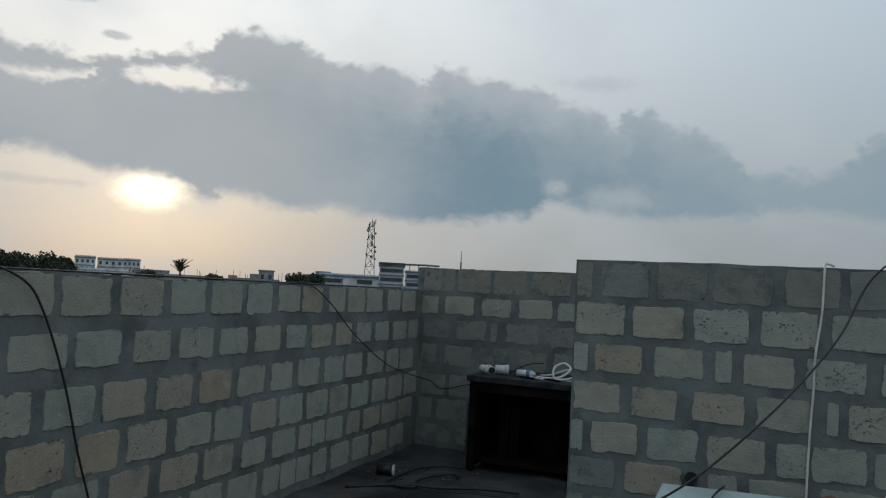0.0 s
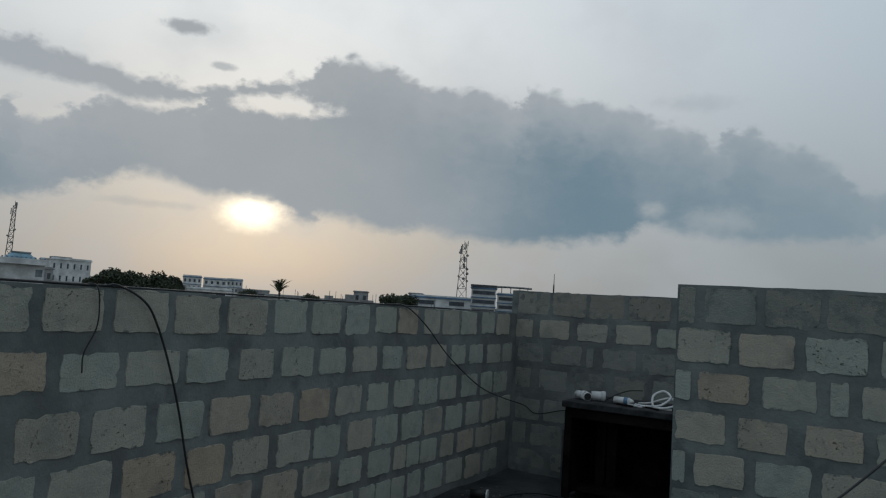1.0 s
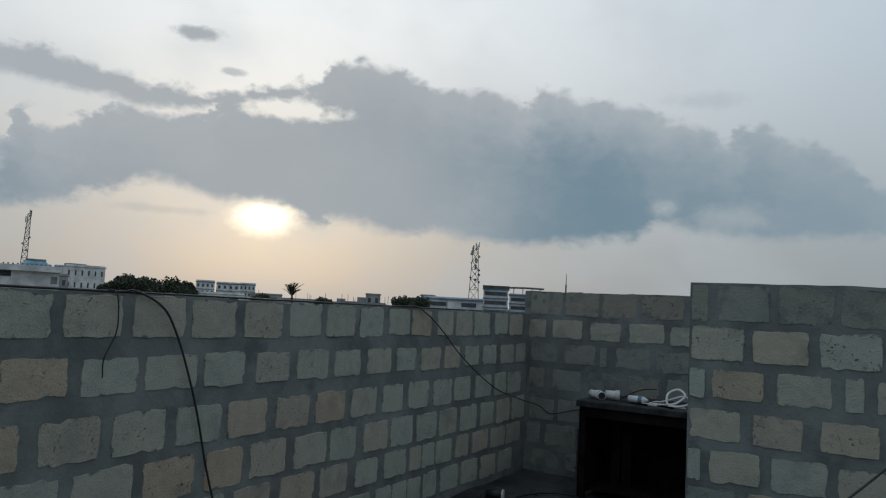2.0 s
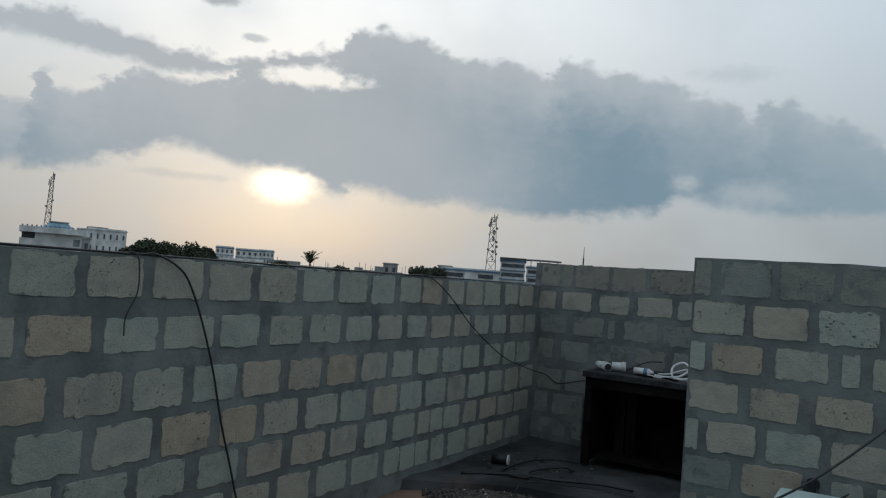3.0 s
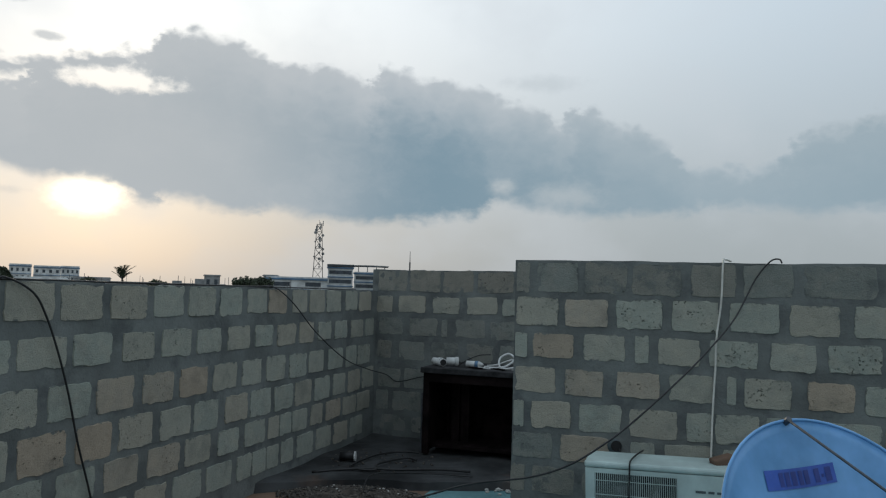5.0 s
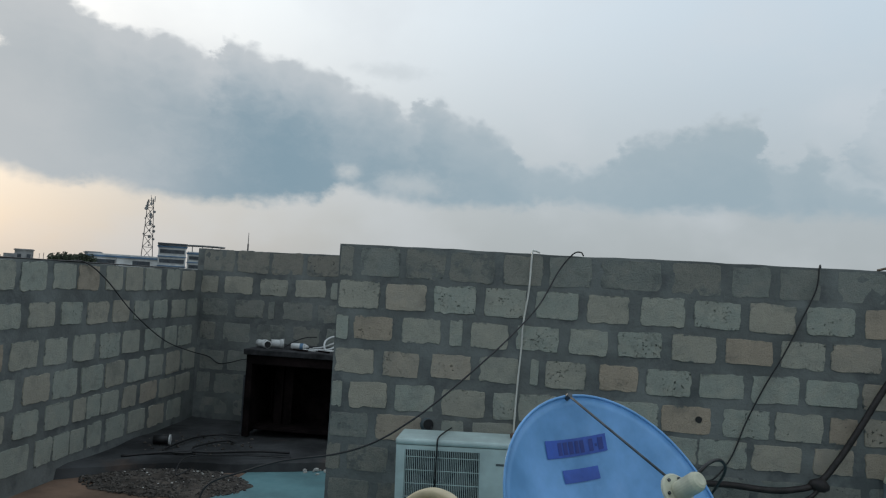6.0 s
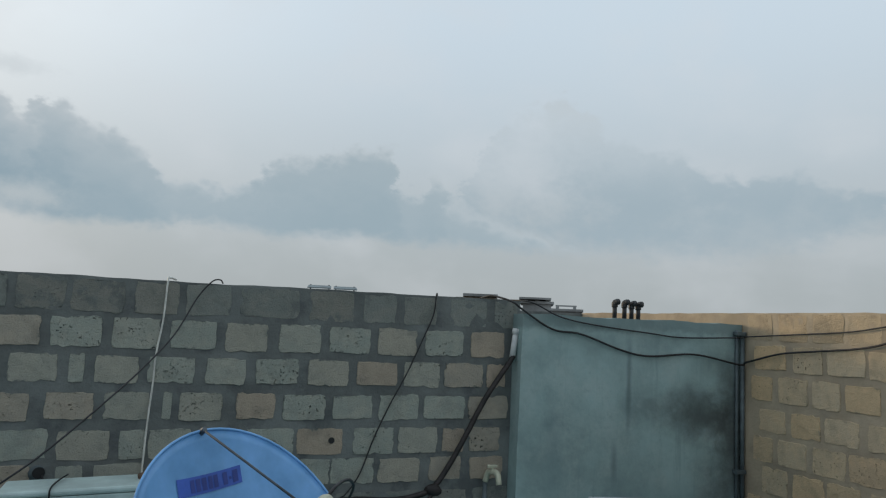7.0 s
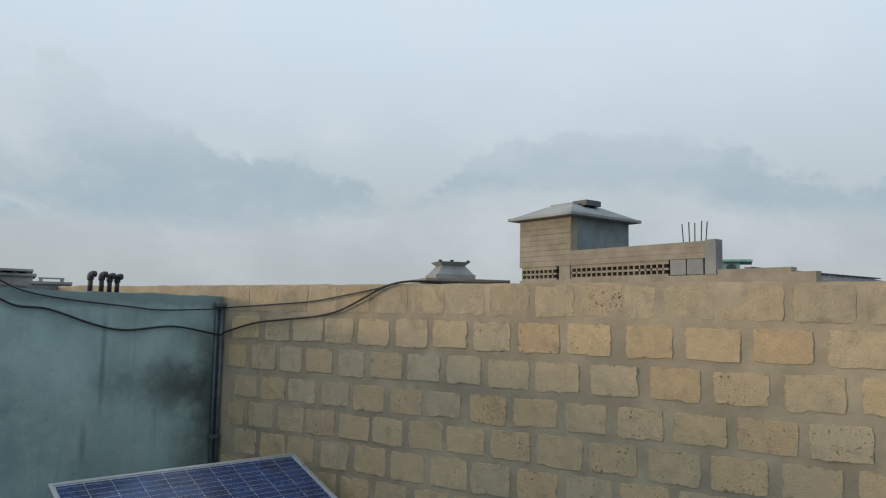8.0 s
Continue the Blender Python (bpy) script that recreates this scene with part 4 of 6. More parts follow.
def bowl(bm, thickness=0.006, rings=14, seg=56, depth_=0.13):
    front, rear = [], []
    for k in range(rings + 1):
        r = DR * k / rings
        z = -depth_ * (1 - (r / DR) ** 2)
        front.append([bm.verts.new((r * math.cos(2 * math.pi * j / seg), r * math.sin(2 * math.pi * j / seg), z)) for j in range(seg)] if k else [bm.verts.new((0, 0, z))])
        rear.append([bm.verts.new((r * math.cos(2 * math.pi * j / seg), r * math.sin(2 * math.pi * j / seg), z - thickness)) for j in range(seg)] if k else [bm.verts.new((0, 0, z - thickness))])
    for side in (front, rear):
        for j in range(seg):
            bm.faces.new((side[0][0], side[1][j], side[1][(j + 1) % seg]))
        for a, b in zip(side[1:], side[2:]):
            for j in range(seg):
                bm.faces.new((a[j], b[j], b[(j + 1) % seg], a[(j + 1) % seg]))
    for j in range(seg):
        bm.faces.new((front[-1][j], rear[-1][j], rear[-1][(j + 1) % seg], front[-1][(j + 1) % seg]))
bm = bmesh.new()
bowl(bm)
reflector = part("reflector", bm, "dish_blue", dish, "sun-bleached blue painted reflector", smooth=True)
reflector.matrix_world = dish_pose
bm = bmesh.new()
ring = [(DR * math.cos(a), DR * math.sin(a), 0.0) for a in [2 * math.pi * j / 64 for j in range(65)]]
add_tube(bm, ring, 0.0055, 8)
rim = part("rim", bm, "dish_blue", dish, smooth=True)
rim.matrix_world = dish_pose
inv = dish_pose.inverted()
up_l = (inv.to_3x3() @ Vector((0, 0, 1)))
up_l.z = 0
up_l.normalize()
right_l = up_l.cross(Vector((0, 0, 1)))

def on_bowl(a, b, lift=0.0025):
    """A place on the reflector, a to the right and b up from its middle."""
    p = right_l * a + up_l * b
    p.z = -0.13 * (1 - (p.length / DR) ** 2) + lift
    return p

def decal(bm, a0, a1, b0, b1, lift, n=8, slope=0.0):
    top, low = [], []
    for k in range(n + 1):
        a = a0 + (a1 - a0) * k / n
        top.append(bm.verts.new(on_bowl(a, b1 + slope * a, lift)))
        low.append(bm.verts.new(on_bowl(a, b0 + slope * a, lift)))
    for k in range(n):
        bm.faces.new((low[k], low[k + 1], top[k + 1], top[k]))
bm = bmesh.new()
decal(bm, -0.192, 0.133, 0.298, 0.363, 0.0035, slope=0.05)
p = part("marking", bm, "dish_mark", reflector, "deep blue printed bar")
bm = bmesh.new()
decal(bm, -0.121, 0.069, 0.203, 0.252, 0.0035, slope=0.04)
part("marking", bm, "dish_mark", reflector, "deep blue printed bar")
a = -0.125
for k, wd in enumerate((0.026, 0.028, 0.030, 0.024, 0.026, 0.0, 0.028, 0.014, 0.032)):
    if wd:
        bm = bmesh.new()
        low, high = (0.322, 0.332) if k == 7 else (0.307, 0.352)
        decal(bm, a, a + wd * 0.8, low, high, 0.0055, 1, slope=0.05)
        part("printed_bar", bm, "dark_print", reflector)
    a += (wd or 0.014) + 0.003
feed = DC + dn * 0.28
def strut(angle):
    d = (dish_pose.to_3x3() @ (up_l * math.cos(angle) + right_l * math.sin(angle))) * DR
    bm = bmesh.new()
    add_tube(bm, [DC + d * 1.0 + dn * 0.01, feed + d * 0.10], 0.0048, 8)
    part("strut", bm, "steel", dish, smooth=True)
    bm = bmesh.new()
    add_tube(bm, [DC + d * 0.99 - dn * 0.015, DC + d * 0.99 + dn * 0.02], 0.012, 8)
    part("bolt", bm, "steel", dish)
for ang in (-0.08, -0.08 + 2.094, -0.08 + 4.189):
    strut(ang)
feed_pose = Matrix.Translation(feed) @ dn.to_track_quat("Z", "Y").to_matrix().to_4x4()
def disc_part(name, profile, mat, label=""):
    bm = bmesh.new()
    rings = [[bm.verts.new((r * math.cos(2 * math.pi * j / 24), r * math.sin(2 * math.pi * j / 24), z)) for j in range(24)] for r, z in profile]
    for a, b in zip(rings, rings[1:]):
        for j in range(24):
            bm.faces.new((a[j], a[(j + 1) % 24], b[(j + 1) % 24], b[j]))
    bm.faces.new(rings[0][::-1])
    bm.faces.new(rings[-1])
    ob = part(name, bm, mat, dish, label, smooth=False)
    ob.matrix_world = feed_pose
    return ob
disc_part("feed_plate", [(0.062, -0.005), (0.067, 0.0), (0.067, 0.008), (0.06, 0.012)], "lnb", "yellowed feed plate")
lnb = disc_part("feed_horn", [(0.032, 0.012), (0.034, 0.02), (0.034, 0.10), (0.028, 0.115), (0.020, 0.12)], "lnb", "yellowed plastic feed horn")
for k in range(6):
    a = 2 * math.pi * k / 6
    bm = bmesh.new()
    add_tube(bm, [(0.05 * math.cos(a), 0.05 * math.sin(a), 0.010), (0.05 * math.cos(a), 0.05 * math.sin(a), 0.018)], 0.006, 6)
    b = part("bolt", bm, "steel", dish)
    b.matrix_world = feed_pose
bm = bmesh.new()
add_tube(bm, smooth_path([feed + Vector((0.02, -0.05, 0.03)), feed + Vector((0.10, 0.02, 0.10)), feed + Vector((0.22, 0.3, 0.06)), feed + Vector((0.36, 0.8, -0.10)), Vector((1.25, 4.6, 0.42)), Vector((1.38, 5.1, 0.41))], 6), 0.0065, 7)
part("feed_cable", bm, "cable", dish, smooth=True)
back_c = DC - dn * 0.15
bm = bmesh.new()
add_tube(bm, [back_c, back_c - dn * 0.10, Vector((back_c.x - 0.02, back_c.y + 0.16, back_c.z - 0.12))], 0.028, 10)
part("bracket", bm, "steel", dish)
px, py = back_c.x - 0.02, back_c.y + 0.16
bm = bmesh.new()
add_tube(bm, [(px, py, 0.02), (px, py, back_c.z - 0.06)], 0.03, 12)
part("pole", bm, "steel", dish, smooth=True)
part("base_plate", one_box(px - 0.2, px + 0.2, py - 0.2, py + 0.2, 0.004, 0.024), "steel", dish)
for ang in (0.5, 2.6, 4.7):
    bm = bmesh.new()
    add_tube(bm, [(px + 0.18 * math.cos(ang), py + 0.18 * math.sin(ang), 0.024), (px, py, 0.36)], 0.011, 7)
    part("brace", bm, "steel", dish)

# ---- plastic chair ----
def chair(at, turn):
    root = empty("plastic_chair", "beige moulded plastic chair with a rounded back", "chair", at)
    root.rotation_euler = (0, 0, radians(turn))
    bm = bmesh.new()
    add_box(bm, -0.21, 0.21, -0.20, 0.21, 0.40, 0.425, bevel=0.010)
    part("seat", bm, "chair", root)
    # the back: a shell of two curved faces with a rounded top
    bm = bmesh.new()
    n, k = 18, 10
    grids = []
    for off_ in (0.0, 0.018):
        g = []
        for i in range(n + 1):
            u = -1 + 2 * i / n
            top = 0.815 - 0.13 * abs(u) ** 2.6
            g.append([bm.verts.new((0.215 * u, 0.20 + 0.10 * j / k - 0.055 * u * u + off_, 0.42 + (top - 0.42) * j / k)) for j in range(k + 1)])
        grids.append(g)
    a, b = grids
    for i in range(n):
        for j in range(k):
            for g in grids:
                bm.faces.new((g[i][j], g[i + 1][j], g[i + 1][j + 1], g[i][j + 1]))
        bm.faces.new((a[i][k], a[i + 1][k], b[i + 1][k], b[i][k]))
        bm.faces.new((a[i][0], a[i + 1][0], b[i + 1][0], b[i][0]))
    for j in range(k):
        bm.faces.new((a[0][j], a[0][j + 1], b[0][j + 1], b[0][j]))
        bm.faces.new((a[n][j], a[n][j + 1], b[n][j + 1], b[n][j]))
    shell = part("backrest", bm, "chair", root, smooth=False)
    bm = bmesh.new()
    edge = [(0.215 * u, 0.305 - 0.055 * u * u, 0.815 - 0.13 * abs(u) ** 2.6) for u in [-1 + 2 * i / 24 for i in range(25)]]
    add_tube(bm, edge, 0.017, 8)
    part("top_roll", bm, "chair", shell, smooth=True)
    for sx in (-1, 1):
        for y0, y1 in ((-0.19, -0.23), (0.20, 0.26)):
            bm = bmesh.new()
            add_tube(bm, [(sx * 0.19, y0, 0.41), (sx * 0.225, y1, 0.0)], 0.024, 8, 0.018)
            part("leg", bm, "chair", root, smooth=True)
        bm = bmesh.new()
        add_tube(bm, smooth_path([(sx * 0.205, 0.235, 0.63), (sx * 0.245, 0.10, 0.645), (sx * 0.245, -0.10, 0.635), (sx * 0.235, -0.20, 0.60), (sx * 0.205, -0.20, 0.41)], 5), 0.018, 8)
        part("armrest", bm, "chair", root, smooth=True)
chair((-0.16, 2.66, 0.004), -48)

# ---- solar panel ----
S2, S1 = Vector((2.812, 4.529, 0.503)), Vector((4.347, 4.103, 0.503))
su = (S1 - S2).normalized()
sv = Vector((-0.252, -0.908, -0.335)).normalized()
sv = (sv - su * sv.dot(su)).normalized()
sn = sv.cross(su)
if sn.z < 0:
    sn = -sn
SL, SW = (S1 - S2).length, 0.99
panel = empty("solar_panel", "blue polycrystalline solar panel in an aluminium frame", "solar panel")
panel.matrix_world = Matrix(((su.x, -sv.x, sn.x, S2.x), (su.y, -sv.y, sn.y, S2.y), (su.z, -sv.z, sn.z, S2.z), (0, 0, 0, 1)))
FR = 0.022
for x0, x1, y0, y1 in ((0, SL, -FR, 0), (0, SL, -SW, -SW + FR), (0, FR, -SW + FR, -FR), (SL - FR, SL, -SW + FR, -FR)):
    part("frame_bar", one_box(x0, x1, y0, y1, -0.035, 0.003, bevel=0.002), "alu", panel)
part("backing", one_box(FR, SL - FR, -SW + FR, -FR, -0.012, -0.006), "cell_back", panel)
cw, ch = (SL - 2 * FR - 0.02) / 10, (SW - 2 * FR - 0.02) / 6
bm = bmesh.new()
c = 0.004
g = 0.0026
x0, x1, y0, y1 = g, cw - g, g, ch - g
ring = [bm.verts.new(p) for p in ((x0 + c, y0, 0), (x1 - c, y0, 0), (x1, y0 + c, 0), (x1, y1 - c, 0), (x1 - c, y1, 0), (x0 + c, y1, 0), (x0, y1 - c, 0), (x0, y0 + c, 0))]
top = bm.faces.new(ring)
got = bmesh.ops.extrude_face_region(bm, geom=[top])
bmesh.ops.translate(bm, verts=[v for v in got["geom"] if isinstance(v, bmesh.types.BMVert)], vec=(0, 0, 0.0025))
cell_mesh = mesh_of("cell", bm, "cell")
for i in range(10):
    for j in range(6):
        ob = new("cell", cell_mesh)
        ob.parent, ob.location = panel, (FR + 0.01 + cw * i, -SW + FR + 0.01 + ch * j, -0.006)
for j in range(6):
    for k in range(3):
        y = -SW + FR + 0.01 + ch * (j + (k + 0.5) / 3)
        part("busbar", one_box(FR + 0.012, SL - FR - 0.012, y - 0.0011, y + 0.0011, -0.0034, -0.0028), "cell_back", panel)
legs = empty("panel_stand", "simple grey steel stand under the solar panel", "stand")
for a, b in ((0.08, 0.08), (0.92, 0.08), (0.08, 0.92), (0.92, 0.92)):
    foot = S2 + su * SL * a + sv * SW * b - sn * 0.036
    bm = bmesh.new()
    add_tube(bm, [(foot.x, foot.y, 0.004), foot], 0.016, 8)
    part("leg", bm, "steel", legs)
for b in (0.08, 0.92):
    p, q = [S2 + su * SL * a + sv * SW * b - sn * 0.05 for a in (0.02, 0.98)]
    bm = bmesh.new()
    add_tube(bm, [p, q], 0.013, 8)
    part("rail", bm, "steel", legs)


# ---- the city round the roof ----
EYE = Vector((0.1, 0.95, 1.49))
GROUND = -9.5

def polar(azimuth, far):
    return EYE.x + far * math.sin(radians(azimuth)), EYE.y + far * math.cos(radians(azimuth))

def level(elev, far):
    return EYE.z + far * math.tan(radians(elev - 0.10))

bm = bmesh.new()
bmesh.ops.create_circle(bm, cap_ends=True, segments=64, radius=4000)
g = part("ground", bm, "ground")
g.location.z = GROUND
tagged(g, "dusty city ground reaching the horizon", "ground", kind="structure")

pane_mesh = mesh_of("pane", one_box(-0.5, 0.5, -0.04, 0.02, -0.5, 0.5), "far_dark")
sill_mesh = mesh_of("window_sill", one_box(-0.55, 0.55, -0.12, 0.02, -0.06, 0.0), "white_paint")

def building(name, azimuth, far, width, depth, z_top, mat, label, storeys=3, bays=4, trim=None, parapet=0.5, tank=False, turn=0.0, rows=2, pane=0.42):
    """A far house: walls, parapet, roof slab, and windows with sills on the side that faces the terrace."""
    x, y = polar(azimuth, far)
    root = empty(name, label, "building", (x, y, GROUND))
    root.rotation_euler = (0, 0, radians(-azimuth + turn))
    h = z_top - GROUND
    part("wall", one_box(-width / 2, width / 2, 0, depth, 0, h - parapet), mat, root)
    part("roof", one_box(-width / 2 - 0.25, width / 2 + 0.25, -0.25, depth + 0.25, h - parapet, h - parapet + 0.18), trim or mat, root)
    part("parapet", one_box(-width / 2, width / 2, 0.0, 0.2, h - parapet + 0.18, h), mat, root)
    part("parapet", one_box(-width / 2, width / 2, depth - 0.2, depth, h - parapet + 0.18, h), mat, root)
    step = min(3.1, (h - parapet) / max(1, storeys))
    for s in range(rows):
        z = h - parapet - step * (s + 0.5)
        for b in range(bays):
            wx = -width / 2 + width * (b + 0.5) / bays
            win = new("window", pane_mesh)
            win.parent, win.location, win.scale = root, (wx, 0, z), (width / bays * pane, 1, step * 0.42)
            sl = new("window_sill", sill_mesh)
            sl.parent, sl.location, sl.scale = root, (wx, 0, z - step * 0.21), (width / bays * pane, 1, 1)
        if trim:
            part("ledge", one_box(-width / 2 - 0.12, width / 2 + 0.12, -0.3, 0.0, z + step * 0.42, z + step * 0.42 + 0.22), trim, root)
    if tank:
        part("roof_tank", one_box(-width * 0.18, width * 0.14, depth * 0.3, depth * 0.6, h - parapet + 0.18, h + 1.3, bevel=0.1), "far_grey", root)
    return root

# white house with an overhanging roof slab and a stepped tank
x, y = polar(-60.05, 140)
villa = empty("villa", "white rooftop house with a thick slab and pale blue tank", "building", (x, y, GROUND))
villa.rotation_euler = (0, 0, radians(60.05))
h0 = level(1.56, 140) - GROUND
part("wall", one_box(-2.5, 4.6, 0.6, 8, 0, h0 - 1.0), "white_paint", villa)
part("roof_slab", one_box(-4.8, 4.8, -0.5, 8.6, h0 - 1.0, h0, bevel=0.05), "white_paint", villa)
part("porch_wall", one_box(-4.7, -2.52, 0.7, 7, 0, h0 - 2.0), "white_paint", villa)
# solid dark box in place of the shade under the slab
part("recess", one_box(-4.5, -2.52, 3.2, 7, h0 - 1.98, h0 - 1.02), "far_dark", villa)
# no window known here: grey-blue patch stands for shading at the right
part("window", one_box(3.3, 4.3, 0.55, 0.62, h0 - 2.9, h0 - 1.7), "far_panel", villa)
for k in range(14):
    part("baluster", one_box(-4.5 + 0.68 * k, -4.25 + 0.68 * k, -0.45, -0.2, h0 + 0.004, h0 + 0.22), "blue_trim", villa)
bm = bmesh.new()
for z0, z1, r0, r1 in ((h0 + 0.004, h0 + 0.35, 2.3, 2.2), (h0 + 0.35, h0 + 0.95, 1.9, 1.35)):
    lo = [bm.verts.new((0.9 + sx * r0, 3.5 + sy * r0, z0)) for sx, sy in ((-1, -1), (1, -1), (1, 1), (-1, 1))]
    hi = [bm.verts.new((0.9 + sx * r1, 3.5 + sy * r1, z1)) for sx, sy in ((-1, -1), (1, -1), (1, 1), (-1, 1))]
    bm.faces.new(lo[::-1])
    bm.faces.new(hi)
    for q in range(4):
        bm.faces.new((lo[q], lo[(q + 1) % 4], hi[(q + 1) % 4], hi[q]))
part("tank", bm, "pale_blue", villa, "pale blue stepped tank")
part("tank_lid", one_box(-0.65, 2.45, 1.95, 5.05, h0 + 0.95, h0 + 1.15), "far_grey", villa)
b = building("apartment_block", -56.6, 210, 9.4, 12, level(1.8, 210), "white_paint", "white apartment block with tall dark windows", 5, 6, None, 0.5, rows=4, turn=14, pane=0.25)
part("stair_head", one_box(-3.6, 0.8, 3, 7, level(1.8, 210) - GROUND - 0.5, level(1.8, 210) - GROUND + 0.35), "far_grey", b)
building("low_house", -58.4, 190, 5.0, 8, level(1.1, 190), "far_grey", "low grey house beside the apartment block", 3, 3)
for a_, wd, e_ in ((-48.6, 8, 1.28), (-47.0, 10, 1.22), (-45.6, 7, 1.25)):
    building("apartment_block", a_, 350, wd, 12, level(e_, 350), "white_paint", "pale blue-white apartment block in the haze", 5, 4, "blue_trim", 0.8, rows=3)
building("cube_house", -36.2, 200, 3.9, 4, level(0.98, 200), "far_grey", "small grey rooftop room", 3, 2, None, 0.3, rows=1)

# low town between the large buildings
town = random.Random(21)
a_ = -66.0
while a_ < -19.0:
    far_ = town.uniform(150, 330)
    e_ = town.choice((0.22, 0.3, 0.38, 0.45, 0.55)) * (1.0 if -46 < a_ < -30 else 0.8)
    wide = town.uniform(5, 12)
    building("town_house", a_, far_, wide, town.uniform(6, 11), level(e_, far_), town.choice(("far_grey", "white_paint", "far_brown", "far_grey")), town.choice(("low flat-roofed house in the haze", "flat-roofed grey house with a bare parapet")), 2, town.choice((2, 3)), None, 0.5, town.random() < 0.35, rows=1)
    a_ += math.degrees(wide / far_) * town.uniform(0.8, 1.3)
for k in range(26):   # bare column rods and pipes on the roofs
    a_ = town.uniform(-46, -30)
    far_ = town.uniform(140, 200)
    x, y = polar(a_, far_)
    bm = bmesh.new()
    z0 = GROUND
    add_tube(bm, [(x, y, z0), (x + 0.1, y, level(town.uniform(0.5, 0.85), far_))], 0.05, 5)
    tagged(part("roof_rod", bm, "mast"), "thin steel rod on a distant roof", "rod", group="rods on distant roofs")

# long blue and white hall
b = building("long_hall", -30.0, 165, 13.4, 14, level(1.02, 165), "white_paint", "long white hall with blue bands", 6, 2, "blue_trim", 0.5, rows=2, pane=0.5)
b = building("tower_hall", -26.8, 163, 5.4, 12, level(1.95, 163), "white_paint", "taller white hall with blue bands and a flat canopy", 8, 1, "blue_trim", 0.4, rows=5, pane=0.9)
h0 = level(1.95, 163) - GROUND
part("canopy", one_box(-2.9, 2.9, -0.6, 8, h0 - 0.05, h0 + 0.35), "far_dark", b)
b = building("tower_hall", -24.5, 166, 7.2, 12, level(1.55, 166), "white_paint", "white hall with a flat grey canopy", 8, 1, "blue_trim", 0.4, rows=5, pane=0.9)
h0 = level(1.55, 166) - GROUND
for x in (-2.8, -0.8, 1.2, 3.0):
    part("canopy_post", one_box(x, x + 0.18, 0.5, 0.7, h0 - 0.3, h0 + 1.45), "far_grey", b)
bm = bmesh.new()
for i in range(13):
    u0, u1 = -1 + 2 * i / 13, -1 + 2 * (i + 1) / 13
    add_box(bm, 4.0 * u0, 4.0 * u1, 0, 7, h0 + 1.2 + 0.12 * math.sqrt(max(0, 1 - ((u0 + u1) / 2) ** 2)), h0 + 1.4 + 0.12 * math.sqrt(max(0, 1 - ((u0 + u1) / 2) ** 2)))
part("canopy", bm, "far_grey", b)
building("hall_shed", -32.0, 172, 3.2, 6, level(1.12, 172), "far_grey", "small grey shed by the long hall", 2, 1, None, 0.3, rows=1)
building("far_block", -11.4, 150, 3.4, 6, level(2.35, 150), "white_paint", "pale block behind the terrace wall", 4, 2, "blue_trim", 0.4)

# lattice masts
def lattice_mast(azimuth, far, z_top, base, tip, label, drums, lean=0.0, seed=3, drum=0.5):
    r_ = random.Random(seed)
    x, y = polar(azimuth, far)
    root = empty("radio_mast", label, "mast", (x, y, GROUND))
    root.rotation_euler = (0, radians(lean), radians(-azimuth))
    h = z_top - GROUND
    def side(z):
        return (base + (tip - base) * z / h) / 2
    for sx, sy in ((-1, -1), (1, -1), (1, 1), (-1, 1)):
        bm = bmesh.new()
        add_tube(bm, [(sx * side(0), sy * side(0), 0), (sx * side(h), sy * side(h), h)], 0.12, 5, 0.09)
        part("corner_post", bm, "mast", root)
    bm = bmesh.new()
    z = 0.0
    while z < h - 0.5:
        s0, z1 = side(z), min(h, z + 2.2 * side(z) + 0.3)
        s1 = side(z1)
        for (ax_, ay_), (bx_, by_) in (((-1, -1), (1, -1)), ((1, -1), (1, 1)), ((1, 1), (-1, 1)), ((-1, 1), (-1, -1))):
            add_tube(bm, [(ax_ * s0, ay_ * s0, z), (bx_ * s1, by_ * s1, z1)], 0.06, 4)
            add_tube(bm, [(bx_ * s0, by_ * s0, z), (ax_ * s1, ay_ * s1, z1)], 0.06, 4)
            add_tube(bm, [(ax_ * s1, ay_ * s1, z1), (bx_ * s1, by_ * s1, z1)], 0.06, 4)
        z = z1
    part("bracing", bm, "mast", root)
    for k in range(drums):
        z = h * (0.58 + 0.40 * (k + r_.uniform(-0.4, 0.4)) / drums)
        s = side(z) + 0.12
        sx = r_.choice((-1, 1, 0.2))
        bm = bmesh.new()
        rr = drum * r_.uniform(0.45, 1.0)
        add_tube(bm, [(sx * s, -0.5, z), (sx * (s + r_.uniform(-0.1, 0.2)), -0.9, z)], rr, 12)
        part("drum_dish", bm, "far_grey", root)
    for k in range(5):
        bm = bmesh.new()
        px_, z = r_.uniform(-1, 1) * (side(h) + 0.35), h - r_.uniform(0.4, 2.6)
        add_box(bm, px_ - 0.12, px_ + 0.12, -0.8, -0.65, z, z + 1.6)
        part("panel_antenna", bm, "far_grey", root)
    bm = bmesh.new()
    add_tube(bm, [(0, 0, h), (0, 0, h + 1.3)], 0.05, 5)
    part("tip_rod", bm, "mast", root)

lattice_mast(-28.5, 230, level(5.1, 230), 4.3, 1.5, "tall steel lattice radio mast with drum dishes", 17)
lattice_mast(-60.5, 220, level(5.0, 220), 2.3, 0.7, "slim leaning lattice radio mast", 5, 1.2, 5, 0.3)
x, y = polar(-21.5, 150)
bm = bmesh.new()
add_tube(bm, [(x, y, GROUND), (x, y, level(2.4, 150))], 0.22, 6, 0.16)
add_tube(bm, [(x, y, level(2.4, 150)), (x, y, level(3.25, 150))], 0.09, 6, 0.05)
